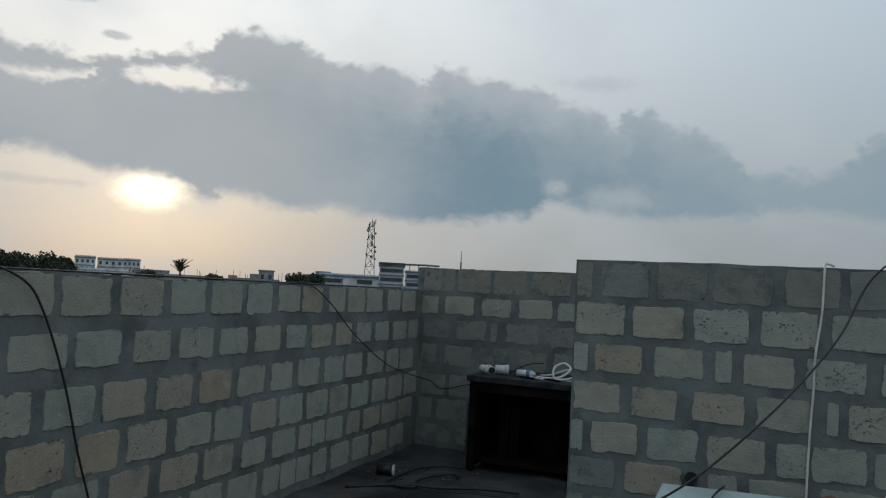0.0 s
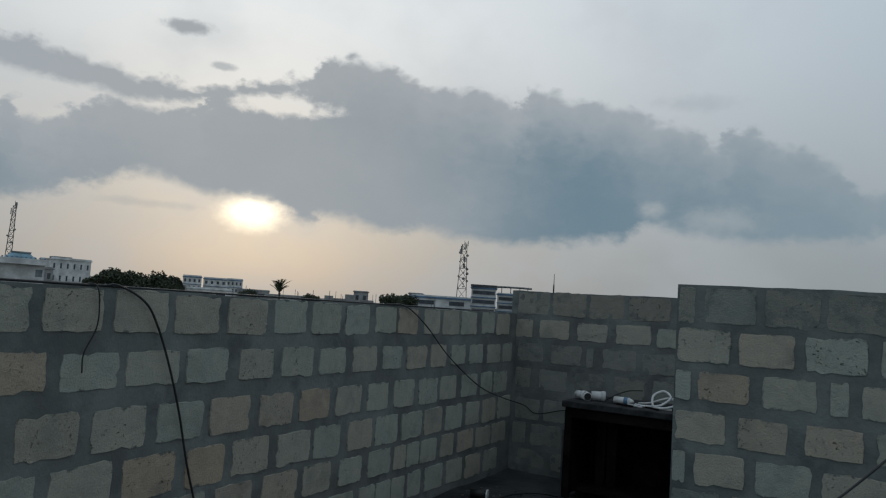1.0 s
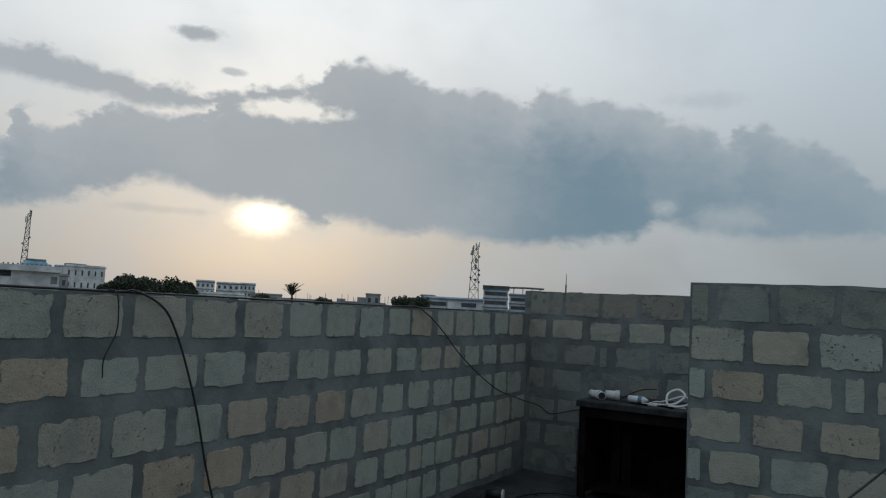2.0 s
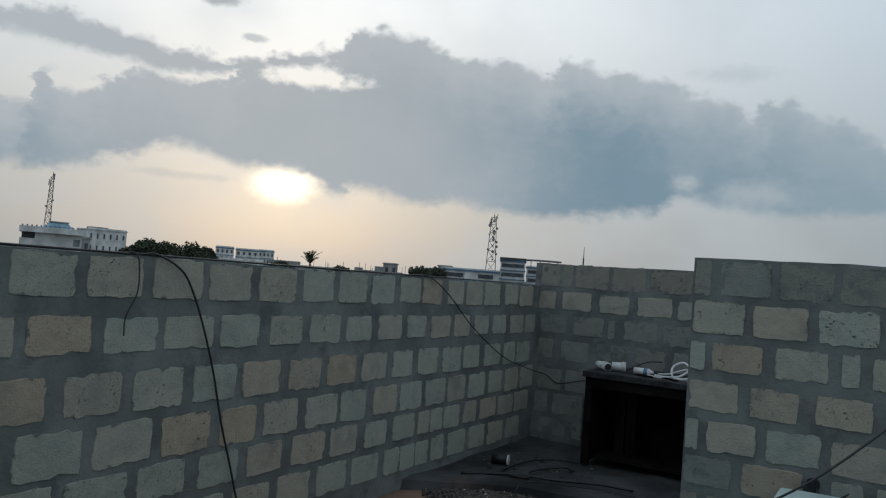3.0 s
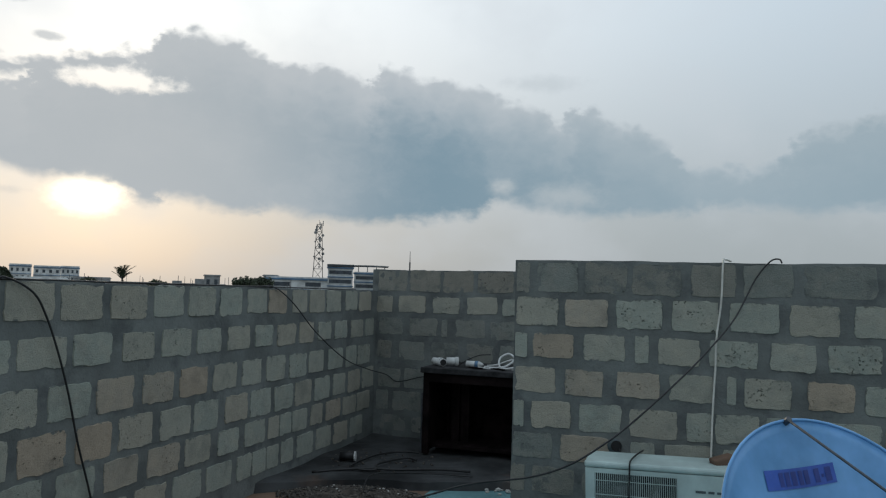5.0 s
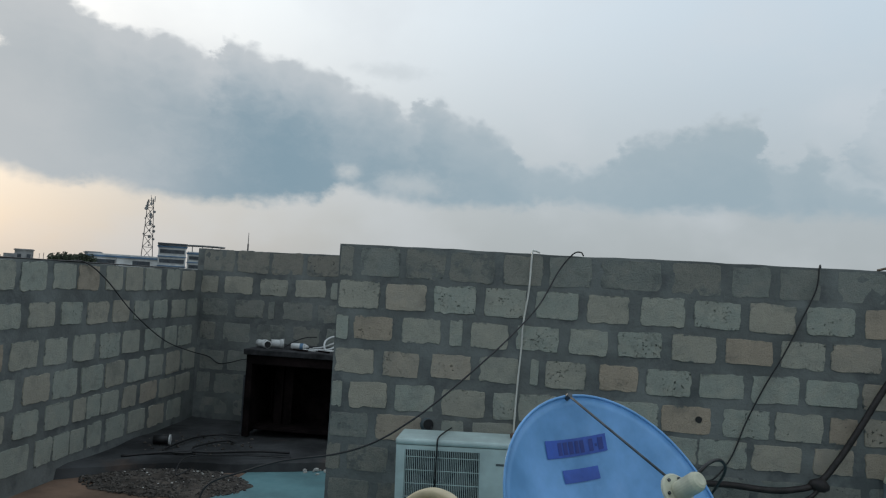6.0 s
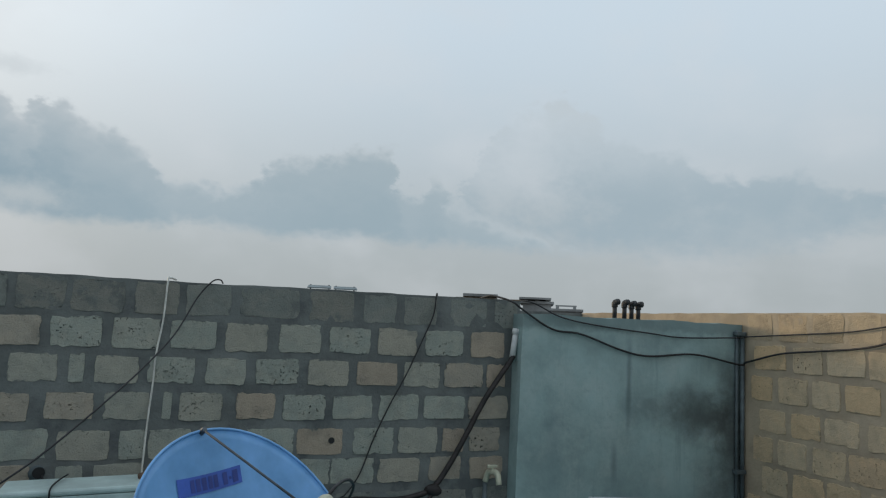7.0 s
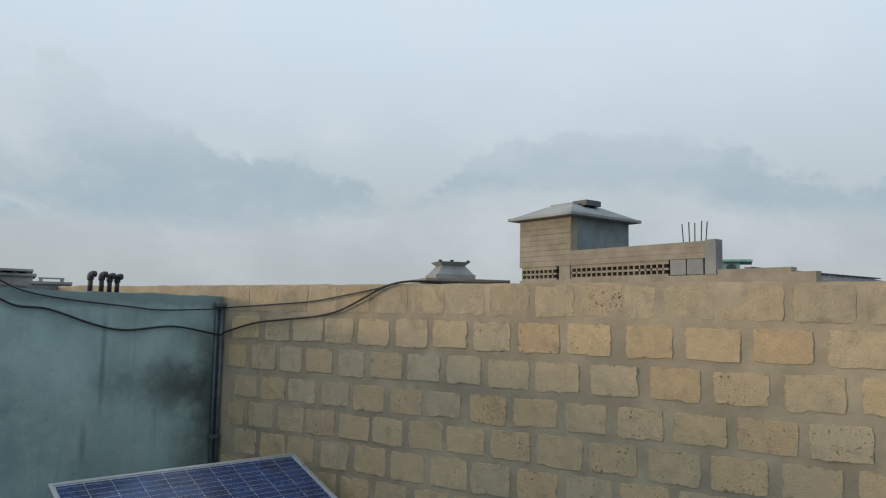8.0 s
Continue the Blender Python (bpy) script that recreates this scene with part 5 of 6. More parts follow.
tagged(part("pole_antenna", bm, "mast"), "thin pole antenna behind the wall", "antenna")

# trees
def leafy_tree(azimuth, far, z_top, spread, seed, label):
    r_ = random.Random(seed)
    x, y = polar(azimuth, far)
    root = empty("tree", label, "tree", (x, y, GROUND))
    h = z_top - GROUND
    bm = bmesh.new()
    add_tube(bm, smooth_path([(0, 0, 0), (0.2, 0.1, h * 0.3), (-0.1, 0.2, h * 0.55)], 4), 0.38, 8, 0.22)
    tips = []
    for k in range(8):
        a = 6.283 * k / 8 + r_.uniform(-0.3, 0.3)
        tip = Vector((math.cos(a) * spread * r_.uniform(0.3, 0.75), math.sin(a) * spread * r_.uniform(0.3, 0.75), h - spread * r_.uniform(0.25, 1.0)))
        add_tube(bm, smooth_path([(-0.1, 0.2, h * 0.5), tip * 0.5 + Vector((0, 0, h * 0.33)), tip], 3), 0.16, 5, 0.04)
        tips.append(tip)
    part("trunk", bm, "bark", root)
    bm = bmesh.new()
    tips += [Vector((0, 0, h - spread * 0.25)), Vector((spread * 0.4, 0, h - spread * 0.4)), Vector((-spread * 0.45, 0, h - spread * 0.45))]
    for tip in tips:
        size = spread * r_.uniform(0.28, 0.46)
        for _ in range(230):
            d = Vector((r_.gauss(0, 1), r_.gauss(0, 1), r_.gauss(0, 0.75))).normalized() * size * r_.random() ** 0.4
            p = tip + d
            if p.z > h * 1.02:
                continue
            s = r_.uniform(0.13, 0.28)
            u = Vector((r_.uniform(-1, 1), r_.uniform(-1, 1), r_.uniform(-1, 1))).normalized() * s
            v = u.orthogonal().normalized() * s * 0.6
            bm.faces.new([bm.verts.new(q) for q in (p - u, p + v, p + u, p - v)])
    part("crown", bm, "leaf", root)

for az_, far_, e_, sp, sd in ((-53.9, 110, 1.28, 2.8, 1), (-52.7, 125, 1.15, 2.8, 2), (-50.9, 110, 1.25, 3.2, 3), (-49.9, 118, 1.0, 2.2, 11), (-55.2, 150, 0.6, 2.2, 4), (-49.8, 150, 0.55, 2.4, 8),
                              (-33.9, 140, 0.88, 2.8, 5), (-32.7, 150, 0.92, 2.4, 6), (-44.5, 180, 0.5, 3.0, 7), (-65.5, 110, 1.2, 3.2, 9), (-40, 190, 0.45, 3.0, 10)):
    leafy_tree(az_, far_, level(e_, far_), sp, sd, "dusty dark green tree above the parapet")

def palm(azimuth, far, z_crown):
    r_ = random.Random(4)
    x, y = polar(azimuth, far)
    root = empty("palm_tree", "palm tree with upswept fronds", "palm", (x, y, GROUND))
    h = z_crown - GROUND
    bm = bmesh.new()
    add_tube(bm, smooth_path([(0, 0, 0), (0.15, 0, h * 0.5), (0, 0, h)], 6), 0.3, 9, 0.2)
    part("trunk", bm, "bark", root)
    for k in range(17):
        a = 6.283 * k / 17 + r_.uniform(-0.15, 0.15)
        lift = r_.uniform(1.3, 2.9)
        out_ = r_.uniform(0.7, 2.1)
        spine = smooth_path([(0, 0, h), (math.cos(a) * out_ * 0.45, math.sin(a) * out_ * 0.45, h + lift * 0.62), (math.cos(a) * out_ + 0.35, math.sin(a) * out_, h + lift)], 6)
        bm = bmesh.new()
        add_tube(bm, spine, 0.05, 4, 0.015)
        for i, p in enumerate(spine[2:]):
            d = (spine[min(i + 3, len(spine) - 1)] - spine[i + 1]).normalized()
            sd = d.cross(Vector((0, 0, 1))).normalized()
            for s in (-1, 1):
                tip = p + sd * s * 0.42 + d * 0.35 - Vector((0, 0, 0.15))
                bm.faces.new([bm.verts.new(q) for q in (p - d * 0.06, p + d * 0.16, tip)])
        part("frond", bm, "leaf", root)
palm(-42.3, 150, level(0.42, 150))

# ---- neighbouring roofs ----
REYE = Vector((0.33, 0.4, 1.51))
def rpolar(azimuth, far):
    return REYE.x + far * math.sin(radians(azimuth)), REYE.y + far * math.cos(radians(azimuth))
def rlevel(elev, far):
    return REYE.z + far * math.tan(radians(elev))

def roof_mass(name, azimuth, far, width, depth, z_top, mat, label):
    x, y = rpolar(azimuth, far)
    root = empty(name, label, "building", (x, y, GROUND))
    root.rotation_euler = (0, 0, radians(-azimuth))
    part("wall", one_box(-width / 2, width / 2, 0, depth, 0, z_top - GROUND), mat, root)
    part("roof", one_box(-width / 2 - 0.15, width / 2 + 0.15, -0.15, depth + 0.15, z_top - GROUND, z_top - GROUND + 0.12), mat, root)
    return root

b = roof_mass("neighbour_house", 12.15, 32, 5.0, 6, rlevel(1.75, 32), "far_grey", "plain grey neighbouring house with a flat roof")
for dx in (-0.72, 0.42):
    x, y = rpolar(12.15, 33)
    rack = empty("roof_solar_panel", "tilted solar panel on a neighbouring roof", "solar panel", (x, y, rlevel(1.75, 32) + 0.12), group="panels on the neighbouring roof")
    rack.rotation_euler = (0, 0, radians(-11.9))
    rack.location.x += dx
    bm = bmesh.new()
    add_box(bm, -0.5, 0.5, -0.8, 0.8, -0.02, 0.02, m=pose(0, 0, 0.36, 6, 0, 0))
    part("glass", bm, "far_panel", rack)
    for sx in (-0.4, 0.4):
        part("leg", one_box(sx - 0.03, sx + 0.03, 0.6, 0.66, 0, 0.48), "steel", rack)
        part("leg", one_box(sx - 0.03, sx + 0.03, -0.66, -0.6, 0, 0.22), "steel", rack)
b = roof_mass("neighbour_house", 23.0, 40, 1.9, 4, rlevel(2.1, 40), "far_brown", "tan roof room with an overhanging slab")
part("slab", one_box(-0.75, 1.1, -0.4, 4, rlevel(2.35, 40) - GROUND, rlevel(2.55, 40) - GROUND), "far_grey", b)
part("slab_wall", one_box(-0.5, 0.9, 0, 3.5, rlevel(2.1, 40) - GROUND + 0.12, rlevel(2.35, 40) - GROUND), "far_brown", b)
b = roof_mass("neighbour_house", 27.6, 40, 1.5, 4, rlevel(2.0, 40), "far_grey", "grey roof room with square openings")
part("slab", one_box(-0.95, 0.75, -0.3, 4, rlevel(2.3, 40) - GROUND, rlevel(2.45, 40) - GROUND), "far_grey", b)
for x in (-0.7, -0.1, 0.45):
    part("pillar", one_box(x, x + 0.22, 0, 0.3, rlevel(2.0, 40) - GROUND + 0.1, rlevel(2.3, 40) - GROUND), "far_grey", b)
b = roof_mass("neighbour_house", 29.8, 40, 1.5, 4, rlevel(1.5, 40), "far_grey", "low grey roof with a small frame")
for x in (-0.45, 0.45):
    part("pillar", one_box(x - 0.08, x + 0.08, 0, 0.2, rlevel(1.5, 40) - GROUND + 0.12, rlevel(1.85, 40) - GROUND), "far_grey", b)
part("beam", one_box(-0.55, 0.55, 0, 0.2, rlevel(1.85, 40) - GROUND, rlevel(1.95, 40) - GROUND), "far_grey", b)

# small domed water tank
x, y = rpolar(58.9, 25)
tank = empty("roof_water_tank", "grey concrete roof tank with a flared top", "water tank", (x, y, GROUND))
tank.rotation_euler = (0, 0, radians(-59.4 + 18))
zb = rlevel(2.45, 25) - GROUND
part("house_wall", one_box(-1.5, 1.5, -0.6, 3, 0, zb), "far_grey", tank)
part("slab", one_box(-1.35, 1.55, -0.8, 3, zb, zb + 0.08), "far_brown", tank)
def frustum(bm, z0, z1, a, b):
    lo = [bm.verts.new((sx * a, sy * a + 1.0, z0)) for sx, sy in ((-1, -1), (1, -1), (1, 1), (-1, 1))]
    hi = [bm.verts.new((sx * b, sy * b + 1.0, z1)) for sx, sy in ((-1, -1), (1, -1), (1, 1), (-1, 1))]
    bm.faces.new(lo[::-1])
    bm.faces.new(hi)
    for j in range(4):
        bm.faces.new((lo[j], lo[(j + 1) % 4], hi[(j + 1) % 4], hi[j]))
bm = bmesh.new()
frustum(bm, zb + 0.08, zb + 0.28, 0.70, 0.70)
frustum(bm, zb + 0.28, zb + 0.60, 0.66, 0.40)
part("body", bm, "far_grey", tank)
bm = bmesh.new()
frustum(bm, zb + 0.60, zb + 0.72, 0.42, 0.56)
part("flared_top", bm, "far_grey", tank)
for sx, sy in ((-0.5, 0.55), (0.5, 0.55), (-0.1, 0.5)):
    part("knob", one_box(sx - 0.05, sx + 0.05, sy - 0.05, sy + 0.05, zb + 0.72, zb + 0.78), "far_dark", tank)

# stair tower house with a hipped slab roof, a sloping wall and a row of vents
P0 = Vector((18.82, 8.06))
wu, wv = Vector((-0.347, -0.938)).normalized(), Vector((0.938, -0.347)).normalized()
tower = empty("tower_house", "tan block house with a grey stair tower and hipped roof", "building")
tower.matrix_world = Matrix(((wu.x, wv.x, 0, P0.x), (wu.y, wv.y, 0, P0.y), (0, 0, 1, 0.11), (0, 0, 0, 1)))
part("tower_wall", one_box(-1.97, 0, 0.014, 0.25, 2.75, 4.08), "far_brown", tower)
for k in range(9):   # courses of large blocks on the tower and on the wall beside it
    z = 2.75 + 1.33 * k / 9
    part("course", one_box(-1.97, 0.0, 0.004 * (k % 3) - 0.008, 0.0135, z + 0.006, z + 1.33 / 9 - 0.006), "far_brown", tower)
for k in range(3):
    part("course", one_box(0.004, 4.04, -0.006 - 0.003 * (k % 2), -0.0005, 2.756 + 0.128 * k, 2.872 + 0.128 * k), "far_brown", tower)
part("tower_side", one_box(-0.012, 0.0, 0.25, 2.4, 2.75, 4.08), "far_panel", tower)
part("tower_core", one_box(-1.97, -0.014, 0.25, 2.4, GROUND, 4.08), "far_brown", tower)
bm = bmesh.new()
add_box(bm, -2.22, 0.27, -0.27, 2.65, 4.08, 4.17, bevel=0.02)
part("eave", bm, "far_grey", tower)
bm = bmesh.new()
lo = [bm.verts.new(p) for p in ((-2.15, -0.2, 4.17), (0.2, -0.2, 4.17), (0.2, 2.6, 4.17), (-2.15, 2.6, 4.17))]
hi = [bm.verts.new(p) for p in ((-1.45, 0.6, 4.52), (-0.5, 0.6, 4.52), (-0.5, 1.8, 4.52), (-1.45, 1.8, 4.52))]
bm.faces.new(hi)
for j in range(4):
    bm.faces.new((lo[j], lo[(j + 1) % 4], hi[(j + 1) % 4], hi[j]))
part("hipped_roof", bm, "far_grey", tower)
part("roof_cap", one_box(-1.4, -0.55, 0.65, 1.75, 4.52, 4.58), "far_grey", tower)
part("hatch", one_box(-0.75, -0.25, 0.9, 1.5, 4.50, 4.65), "far_dark", tower)
bm = bmesh.new()   # the sloping wall beside the tower
vs = [bm.verts.new(p) for p in ((0.0, 0.0, 2.75), (4.3, 0.0, 2.75), (4.3, 0.0, 3.14), (0.0, 0.0, 3.14), (0.0, 0.22, 2.75), (4.3, 0.22, 2.75), (4.3, 0.22, 3.14), (0.0, 0.22, 3.14))]
for q in ((0, 1, 2, 3), (7, 6, 5, 4), (3, 2, 6, 7), (1, 5, 6, 2), (0, 4, 5, 1), (0, 3, 7, 4)):
    bm.faces.new([vs[i] for i in q])
part("side_wall", bm, "far_brown", tower)
part("lower_wall", one_box(-1.97, 6.5, 0.0, 0.22, GROUND, 2.38), "far_brown", tower)
part("corner_pier", one_box(4.05, 4.32, -0.02, 0.24, 2.38, 3.16), "far_grey", tower)
# perforated vent blocks between two courses
vent_mesh = None
for run, (x0, x1) in enumerate(((-1.9, -0.45), (0.0, 3.1))):
    for k in range(int((x1 - x0) / 0.17)):
        if vent_mesh is None:
            bmv = bmesh.new()
            add_box(bmv, -0.085, 0.085, 0.0, 0.18, 0.0, 0.05)
            add_box(bmv, -0.085, 0.085, 0.0, 0.18, 0.14, 0.19)
            add_box(bmv, -0.085, 0.085, 0.0, 0.18, 0.28, 0.37)
            add_box(bmv, -0.085, -0.045, 0.0, 0.18, 0.05, 0.28)
            vent_mesh = mesh_of("vent_block", bmv, "far_brown")
        ob = new("vent_block", vent_mesh)
        ob.parent, ob.location = tower, (x0 + 0.085 + 0.17 * k, 0.02, 2.38)
part("vent_shade", one_box(-1.95, 4.0, 0.21, 0.24, 2.36, 2.78), "far_dark", tower)
part("pier", one_box(-0.42, -0.02, 0.0, 0.2, 2.38, 2.75), "far_brown", tower)
for k in range(2):
    part("plain_block", one_box(3.12 + 0.45 * k, 3.54 + 0.45 * k, 0.0, 0.2, 2.39, 2.745, bevel=0.01), "far_grey", tower)
for k, x in enumerate((3.42, 3.58, 3.72, 3.88, 4.0)):
    bm = bmesh.new()
    add_tube(bm, [(x, 0.1, 3.1), (x + 0.02 * (k - 2), 0.1, 3.58 + 0.03 * (k % 2))], 0.014, 5)
    part("reinforcing_rod", bm, "mast", tower)
part("low_parapet", one_box(4.34, 6.0, 0.0, 0.22, 2.38, 2.48), "far_brown", tower)
roof = empty("corrugated_roof", "dark corrugated sheet roof on the next house", "roof")
ra, rb = Vector((*rpolar(80.0, 17.5), 0)), Vector((*rpolar(88.0, 22.5), 0))
rl = (rb - ra).length
ru = (rb - ra).normalized()
rz = rlevel(3.55, 17.5)
roof.matrix_world = Matrix(((ru.x, -ru.y, 0, ra.x), (ru.y, ru.x, 0, ra.y), (0, 0, 1, rz), (0, 0, 0, 1)))
bm = bmesh.new()
count = int(rl / 0.12)
for k in range(count):
    z0 = 0.03 * (k % 2)
    add_box(bm, 0.12 * k, 0.12 * k + 0.125, -1.6, 0.0, z0 - 0.02, z0)
for v in bm.verts:
    v.co.z += 0.22 * v.co.y
part("sheet", bm, "corrugated", roof)
part("ridge_cap", one_box(0, rl, -0.12, 0.05, 0.035, 0.06), "corrugated", roof)
part("gable_wall", one_box(0.1, rl - 0.1, -1.5, -0.1, GROUND - rz, -0.45), "far_brown", roof)
turret = empty("roof_turret", "small turquoise roof turret with an arched opening", "turret", (*rpolar(78.9, 30), rlevel(3.3, 30)))
turret.rotation_euler = (0, 0, radians(-78.9))
part("base", one_box(-0.7, 0.6, 0, 2, GROUND - rlevel(3.3, 30), 0.0), "far_grey", turret)
part("wall", one_box(-0.5, 0.32, 0, 1.2, 0.0, 0.42), "turquoise", turret)
bm = bmesh.new()
add_tube(bm, [(0.0, -0.03, 0.18), (0.0, 0.02, 0.18)], 0.17, 16)
part("arch_opening", bm, "far_dark", turret)
part("canopy", one_box(-0.6, 0.75, -0.3, 1.5, 0.42, 0.50), "turquoise", turret)


# ---- wall blocks ----
def ragged_block(seed, w=0.262, h=0.168, proud=0.008):
    """One block face with a chipped outline and sides out of true; x along the wall, -y out of it."""
    r_ = random.Random(seed)
    bm = bmesh.new()
    slant = [r_.uniform(-0.008, 0.008) for _ in range(4)]
    corners = ((-1, -1), (1, -1), (1, 1), (-1, 1))
    outline = []
    for k, (cx, cz) in enumerate(corners):
        nx_, nz_ = corners[(k + 1) % 4]
        level_side = cz == nz_
        steps = 7 if level_side else 5
        bite = r_.randrange(1, steps) if r_.random() < 0.45 else -1
        for j in range(steps):
            t = (j + r_.uniform(-0.25, 0.25) * (j > 0)) / steps
            x, z = cx + (nx_ - cx) * t, cz + (nz_ - cz) * t
            dent = r_.uniform(-0.0055, 0.003) + slant[k] * (t - 0.5) - (0.010 if j == bite else 0.0)
            if j == 0:
                x, z, dent = x * (1 - 0.012 / w - r_.uniform(0, 0.02)), z * (1 - 0.010 / h), 0.0
            outline.append((x * w / 2, z * (h / 2 + dent)) if level_side else (x * (w / 2 + dent), z * h / 2))
    n = len(outline)
    inner = [bm.verts.new((x * 0.968, -proud + r_.uniform(-0.0015, 0.002), z * 0.952)) for x, z in outline]
    outer = [bm.verts.new((x, 0.010, z)) for x, z in outline]
    bm.faces.new(inner)
    for k in range(n):
        bm.faces.new((inner[k], outer[k], outer[(k + 1) % n], inner[(k + 1) % n]))
    return bm


WARM = {"block": "warm_block", "washed": "washed", "tan_block": "warm_tan_block", "tan_washed": "tan_washed"}
KINDS = {mat: [mesh_of("block", ragged_block(40 + k, proud=0.0022 if "washed" in mat else 0.006), mat) for k in range(16)] for mat in sorted(set(WARM) | set(WARM.values()))}
lay = random.Random(3)


def course(wall, mat, z_top, z_low, places, offset=0.0, side=1.0, droop=0.006):
    """Lays one course of blocks: each place is (middle along the wall, width), with a third entry for a warm-toned block."""
    for p in places:
        ob = new("block", lay.choice(KINDS[WARM[mat] if len(p) > 2 else mat]))
        ob.parent = wall
        top, low = z_top + lay.uniform(-droop, droop), z_low + lay.uniform(-droop, droop)
        ob.location = (offset + side * p[0], 0.0, (top + low) / 2)
        ob.rotation_euler = (0, radians(lay.uniform(-1.6, 1.6)) + (math.pi if lay.random() < 0.5 else 0.0), 0)
        ob.scale = ((p[1] + 0.012) / 0.262, 1.0, (top - low + 0.006) / 0.168)


def run(first, pitch, lo, hi, width=0.262):
    """Evenly laid blocks, where the course goes on out of sight or behind things."""
    k0 = math.ceil((lo - first) / pitch)
    return [(first + pitch * k, width) for k in range(k0, int((hi - first) / pitch) + 1)]


# freestanding wall, places in x
D0 = 0.93
course(wall_mid, "washed", 1.693, 1.503, [(-0.878, 0.075), (-0.66, 0.25), (-0.37, 0.25), (-0.07, 0.28), (0.25, 0.24), (0.54, 0.26), (0.91, 0.36), (1.30, 0.29), (1.62, 0.22), (1.90, 0.23), (2.25, 0.27), (2.53, 0.17)], D0, droop=0.003)
course(wall_mid, "block", 1.472, 1.300, [(-0.785, 0.26), (-0.48, 0.26, 1), (-0.17, 0.26), (0.15, 0.26), (0.47, 0.26), (0.78, 0.25), (1.11, 0.26), (1.43, 0.27), (1.75, 0.27), (2.08, 0.27), (2.40, 0.25, 1)], D0)
course(wall_mid, "block", 1.256, 1.100, [(-0.883, 0.07), (-0.68, 0.25, 1), (-0.37, 0.24), (-0.15, 0.07), (0.06, 0.23), (0.36, 0.26), (0.67, 0.23), (0.98, 0.26), (1.30, 0.26), (1.62, 0.27, 1), (1.93, 0.25), (2.23, 0.28, 1), (2.47, 0.13, 1)], D0)
course(wall_mid, "block", 1.042, 0.885, [(-0.79, 0.25), (-0.49, 0.23, 1), (-0.17, 0.25, 1), (0.13, 0.24), (0.35, 0.04), (0.54, 0.24), (0.86, 0.23, 1), (1.16, 0.26), (1.47, 0.26), (1.78, 0.27), (2.10, 0.29), (2.42, 0.29, 1)], D0)
course(wall_mid, "block", 0.832, 0.668, [(-0.89, 0.055), (-0.69, 0.24), (-0.39, 0.25), (-0.08, 0.27), (0.18, 0.14), (0.38, 0.23), (0.66, 0.25), (0.96, 0.29), (1.27, 0.29, 1), (1.62, 0.27), (1.92, 0.27), (2.17, 0.15, 1), (2.40, 0.22, 1)], D0)
course(wall_mid, "washed", 0.640, 0.485, [(-0.80, 0.24)], D0)
course(wall_mid, "block", 0.640, 0.485, [(-0.48, 0.29, 1), (-0.14, 0.13), (0.12, 0.27), (0.44, 0.27), (0.74, 0.26), (1.01, 0.21), (1.24, 0.20), (1.49, 0.28), (1.80, 0.28), (2.12, 0.22, 1), (2.42, 0.24, 1)], D0)
course(wall_mid, "washed", 0.435, 0.275, [(-0.89, 0.08)] + run(-0.67, 0.313, -0.7, 2.5), D0)
course(wall_mid, "washed", 0.222, 0.060, run(-0.78, 0.315, -0.9, 2.5), D0)
# end wall, places in x; mostly darker washed blocks, its dimness put into colour
N0 = -(WEST - 0.05)
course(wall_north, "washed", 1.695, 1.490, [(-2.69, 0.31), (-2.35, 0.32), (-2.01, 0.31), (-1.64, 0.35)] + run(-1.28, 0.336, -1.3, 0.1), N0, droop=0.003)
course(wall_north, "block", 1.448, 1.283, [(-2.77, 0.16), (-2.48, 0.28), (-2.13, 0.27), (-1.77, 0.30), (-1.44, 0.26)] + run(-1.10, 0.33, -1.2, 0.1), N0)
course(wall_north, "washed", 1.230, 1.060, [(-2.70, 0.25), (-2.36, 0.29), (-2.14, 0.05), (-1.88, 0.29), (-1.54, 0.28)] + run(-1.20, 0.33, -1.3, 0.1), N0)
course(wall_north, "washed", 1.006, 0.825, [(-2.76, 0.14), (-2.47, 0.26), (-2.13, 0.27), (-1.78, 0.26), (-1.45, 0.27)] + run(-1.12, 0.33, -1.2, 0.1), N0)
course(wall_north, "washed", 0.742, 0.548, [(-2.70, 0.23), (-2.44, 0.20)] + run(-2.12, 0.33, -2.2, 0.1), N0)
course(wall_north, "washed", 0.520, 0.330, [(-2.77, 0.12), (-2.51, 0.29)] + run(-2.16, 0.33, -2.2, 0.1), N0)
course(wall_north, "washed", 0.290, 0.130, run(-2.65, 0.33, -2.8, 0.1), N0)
# parapet, places in y
W0 = -SOUTH
course(wall_west, "block", 1.478, 1.293, run(2.36, 0.325, SOUTH + 0.1, 2.4) + [(2.68, 0.27), (3.00, 0.27), (3.33, 0.28), (3.65, 0.28), (3.99, 0.28), (4.32, 0.27), (4.64, 0.27), (4.95, 0.25), (5.27, 0.25), (5.55, 0.25, 1), (5.88, 0.23), (6.17, 0.26), (6.47, 0.27), (6.82, 0.24), (7.12, 0.27)], W0)
course(wall_west, "block", 1.214, 1.050, run(2.45, 0.325, SOUTH + 0.1, 2.5) + [(2.77, 0.27, 1), (3.10, 0.27), (3.42, 0.29), (3.74, 0.26), (4.08, 0.25), (4.41, 0.27), (4.73, 0.25), (5.06, 0.26), (5.38, 0.23), (5.70, 0.27), (6.01, 0.23), (6.32, 0.23), (6.63, 0.24), (6.96, 0.26), (7.24, 0.19)], W0)
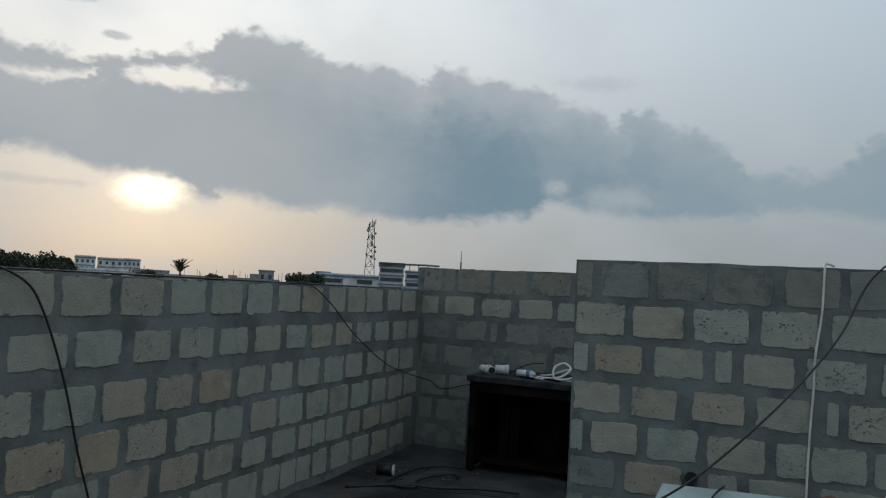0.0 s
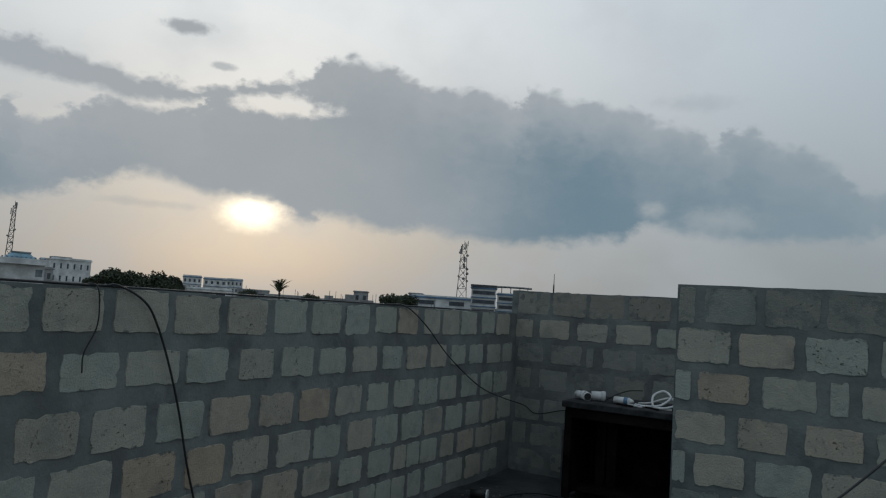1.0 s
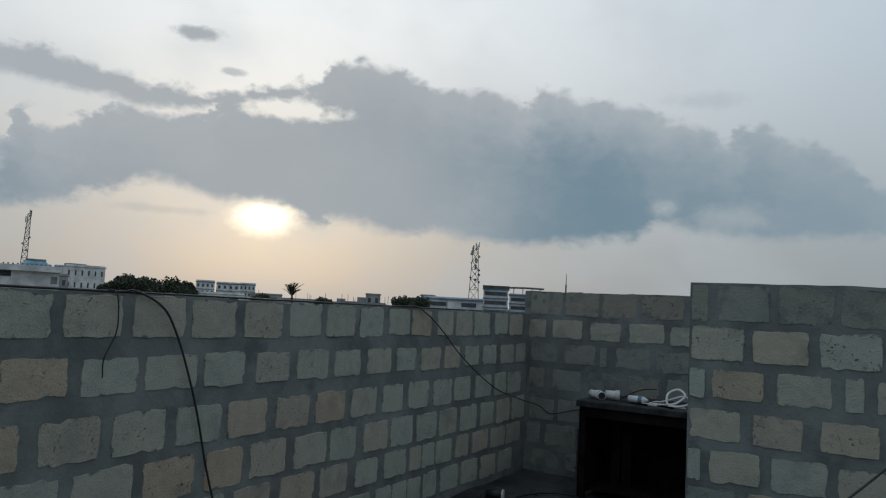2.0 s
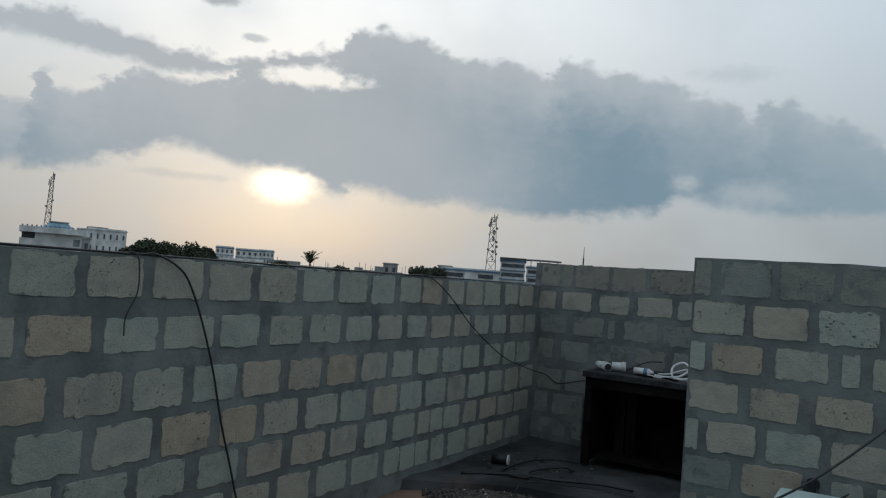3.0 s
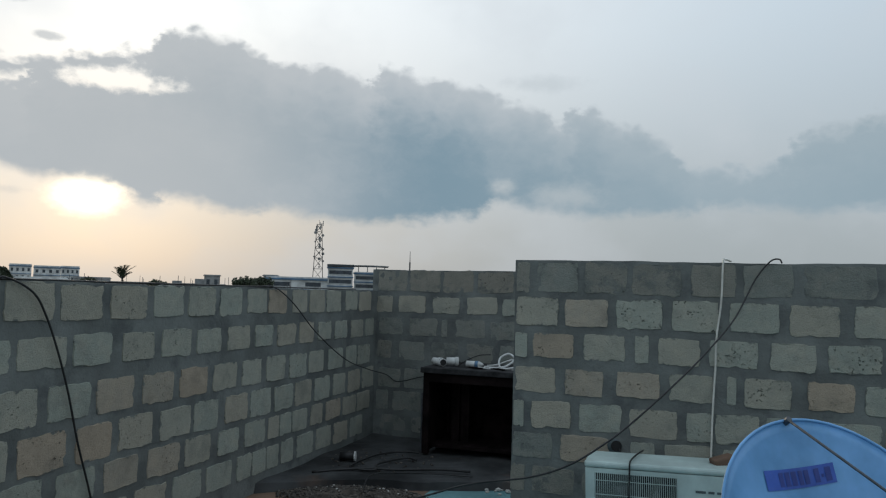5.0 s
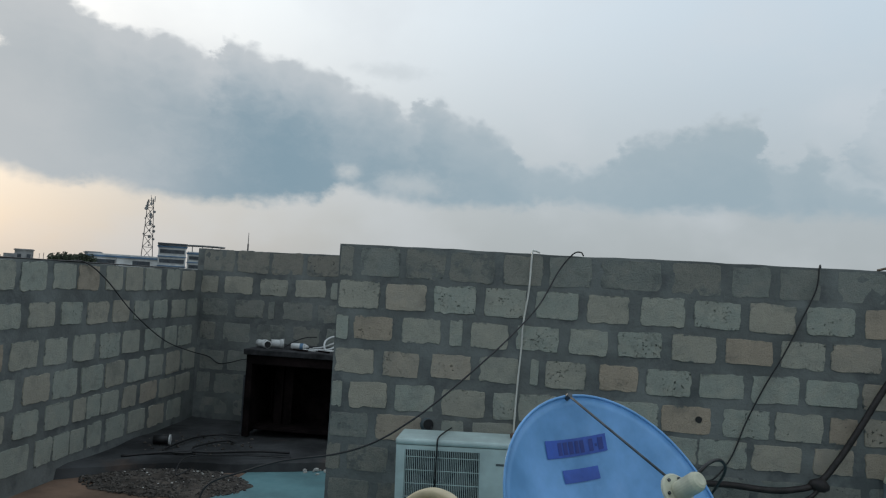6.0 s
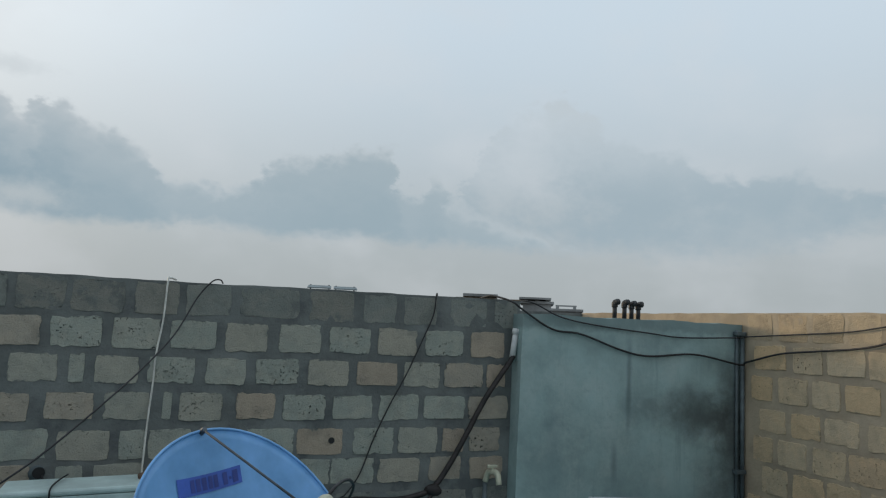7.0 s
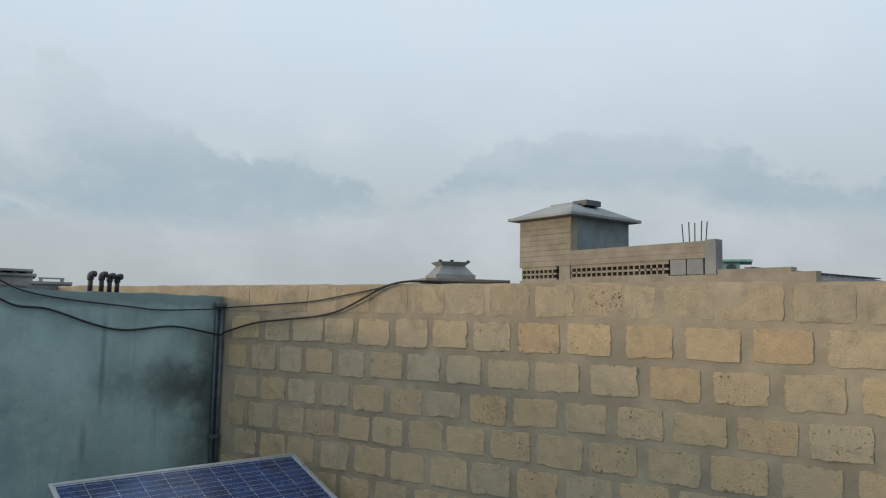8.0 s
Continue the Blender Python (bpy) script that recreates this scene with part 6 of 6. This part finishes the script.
course(wall_west, "block", 0.972, 0.785, run(2.27, 0.325, SOUTH + 0.1, 2.3) + [(2.60, 0.26, 1), (2.94, 0.26), (3.27, 0.27), (3.60, 0.27), (3.92, 0.27, 1), (4.26, 0.26, 1), (4.59, 0.27, 1), (4.92, 0.26), (5.24, 0.24), (5.56, 0.26), (5.89, 0.27), (6.19, 0.25), (6.54, 0.28), (6.85, 0.22), (7.13, 0.27)], W0)
course(wall_west, "block", 0.744, 0.552, run(2.44, 0.325, SOUTH + 0.1, 2.5) + [(2.77, 0.28), (3.11, 0.29), (3.45, 0.28, 1), (3.78, 0.24, 1), (4.09, 0.27), (4.43, 0.28), (4.73, 0.25), (5.07, 0.26), (5.37, 0.27), (5.69, 0.27), (5.99, 0.26), (6.31, 0.27), (6.63, 0.23), (6.93, 0.25), (7.24, 0.25)], W0)
course(wall_west, "block", 0.520, 0.355, run(2.67, 0.325, SOUTH + 0.1, 2.7) + [(3.00, 0.29), (3.33, 0.26), (3.67, 0.25), (3.99, 0.26, 1), (4.34, 0.28, 1), (4.66, 0.25), (4.99, 0.23), (5.31, 0.26), (5.56, 0.15), (5.73, 0.16), (5.95, 0.23), (6.23, 0.20), (6.53, 0.27, 1), (6.85, 0.27), (7.15, 0.28)], W0)
course(wall_west, "block", 0.310, 0.130, run(4.24, 0.325, SOUTH + 0.1, 4.3) + [(4.57, 0.27), (4.90, 0.28), (5.19, 0.17), (5.38, 0.17), (5.56, 0.16), (5.77, 0.17)] + run(6.05, 0.32, 6.0, 7.3), W0)
# tan wall, places in y, laid from its far end
E0 = NORTH
course(wall_east, "tan_washed", 1.695, 1.500, run(0.40, 0.325, SOUTH + 0.1, 0.45) + [(0.72, 0.28), (1.05, 0.30), (1.37, 0.26), (1.64, 0.17), (1.87, 0.25), (2.16, 0.25), (2.46, 0.27), (2.77, 0.26), (3.07, 0.26), (3.37, 0.27), (3.68, 0.26), (3.98, 0.24), (4.26, 0.25), (4.56, 0.26), (4.87, 0.24)], E0, -1, 0.002)
course(wall_east, "tan_block", 1.465, 1.285, run(0.25, 0.33, SOUTH + 0.1, 0.3) + [(0.57, 0.27), (0.91, 0.28, 1), (1.25, 0.28), (1.59, 0.26, 1), (1.94, 0.27), (2.26, 0.27, 1), (2.58, 0.26), (2.89, 0.26), (3.19, 0.26), (3.51, 0.27), (3.82, 0.26), (4.12, 0.29), (4.43, 0.25), (4.77, 0.30)], E0, -1)
course(wall_east, "tan_block", 1.242, 1.060, run(0.43, 0.33, SOUTH + 0.1, 0.5) + [(0.77, 0.27), (1.11, 0.27, 1), (1.45, 0.27, 1), (1.79, 0.28), (2.14, 0.28), (2.46, 0.28), (2.78, 0.25), (3.09, 0.26), (3.39, 0.27), (3.70, 0.23), (4.00, 0.25), (4.28, 0.22), (4.56, 0.26), (4.85, 0.20)], E0, -1)
course(wall_east, "tan_block", 1.008, 0.838, run(0.33, 0.33, SOUTH + 0.1, 0.4) + [(0.66, 0.28), (0.99, 0.29, 1), (1.32, 0.27), (1.64, 0.25), (1.96, 0.25, 1), (2.28, 0.29, 1), (2.60, 0.26, 1), (2.93, 0.26), (3.22, 0.25, 1), (3.54, 0.26), (3.84, 0.25), (4.16, 0.26), (4.45, 0.24), (4.75, 0.24)], E0, -1)
course(wall_east, "tan_block", 0.802, 0.626, run(0.46, 0.33, SOUTH + 0.1, 0.5) + [(0.79, 0.27, 1), (1.13, 0.28), (1.46, 0.28, 1), (1.80, 0.28, 1), (2.12, 0.29, 1), (2.44, 0.27), (2.76, 0.28), (3.06, 0.26), (3.37, 0.25), (3.66, 0.27), (3.97, 0.27, 1), (4.26, 0.26), (4.57, 0.25), (4.84, 0.18)], E0, -1)
course(wall_east, "tan_block", 0.594, 0.407, run(1.30, 0.32, SOUTH + 0.1, 1.4) + [(1.62, 0.27), (1.94, 0.28), (2.26, 0.26, 1), (2.58, 0.27), (2.88, 0.28), (3.20, 0.27), (3.51, 0.27), (3.83, 0.25), (4.15, 0.25), (4.43, 0.26), (4.73, 0.23)], E0, -1)
course(wall_east, "tan_block", 0.370, 0.195, run(2.70, 0.32, SOUTH + 0.1, 2.8) + [(3.01, 0.25), (3.33, 0.25), (3.64, 0.24), (3.93, 0.24)] + run(4.24, 0.31, 4.1, 5.05), E0, -1)
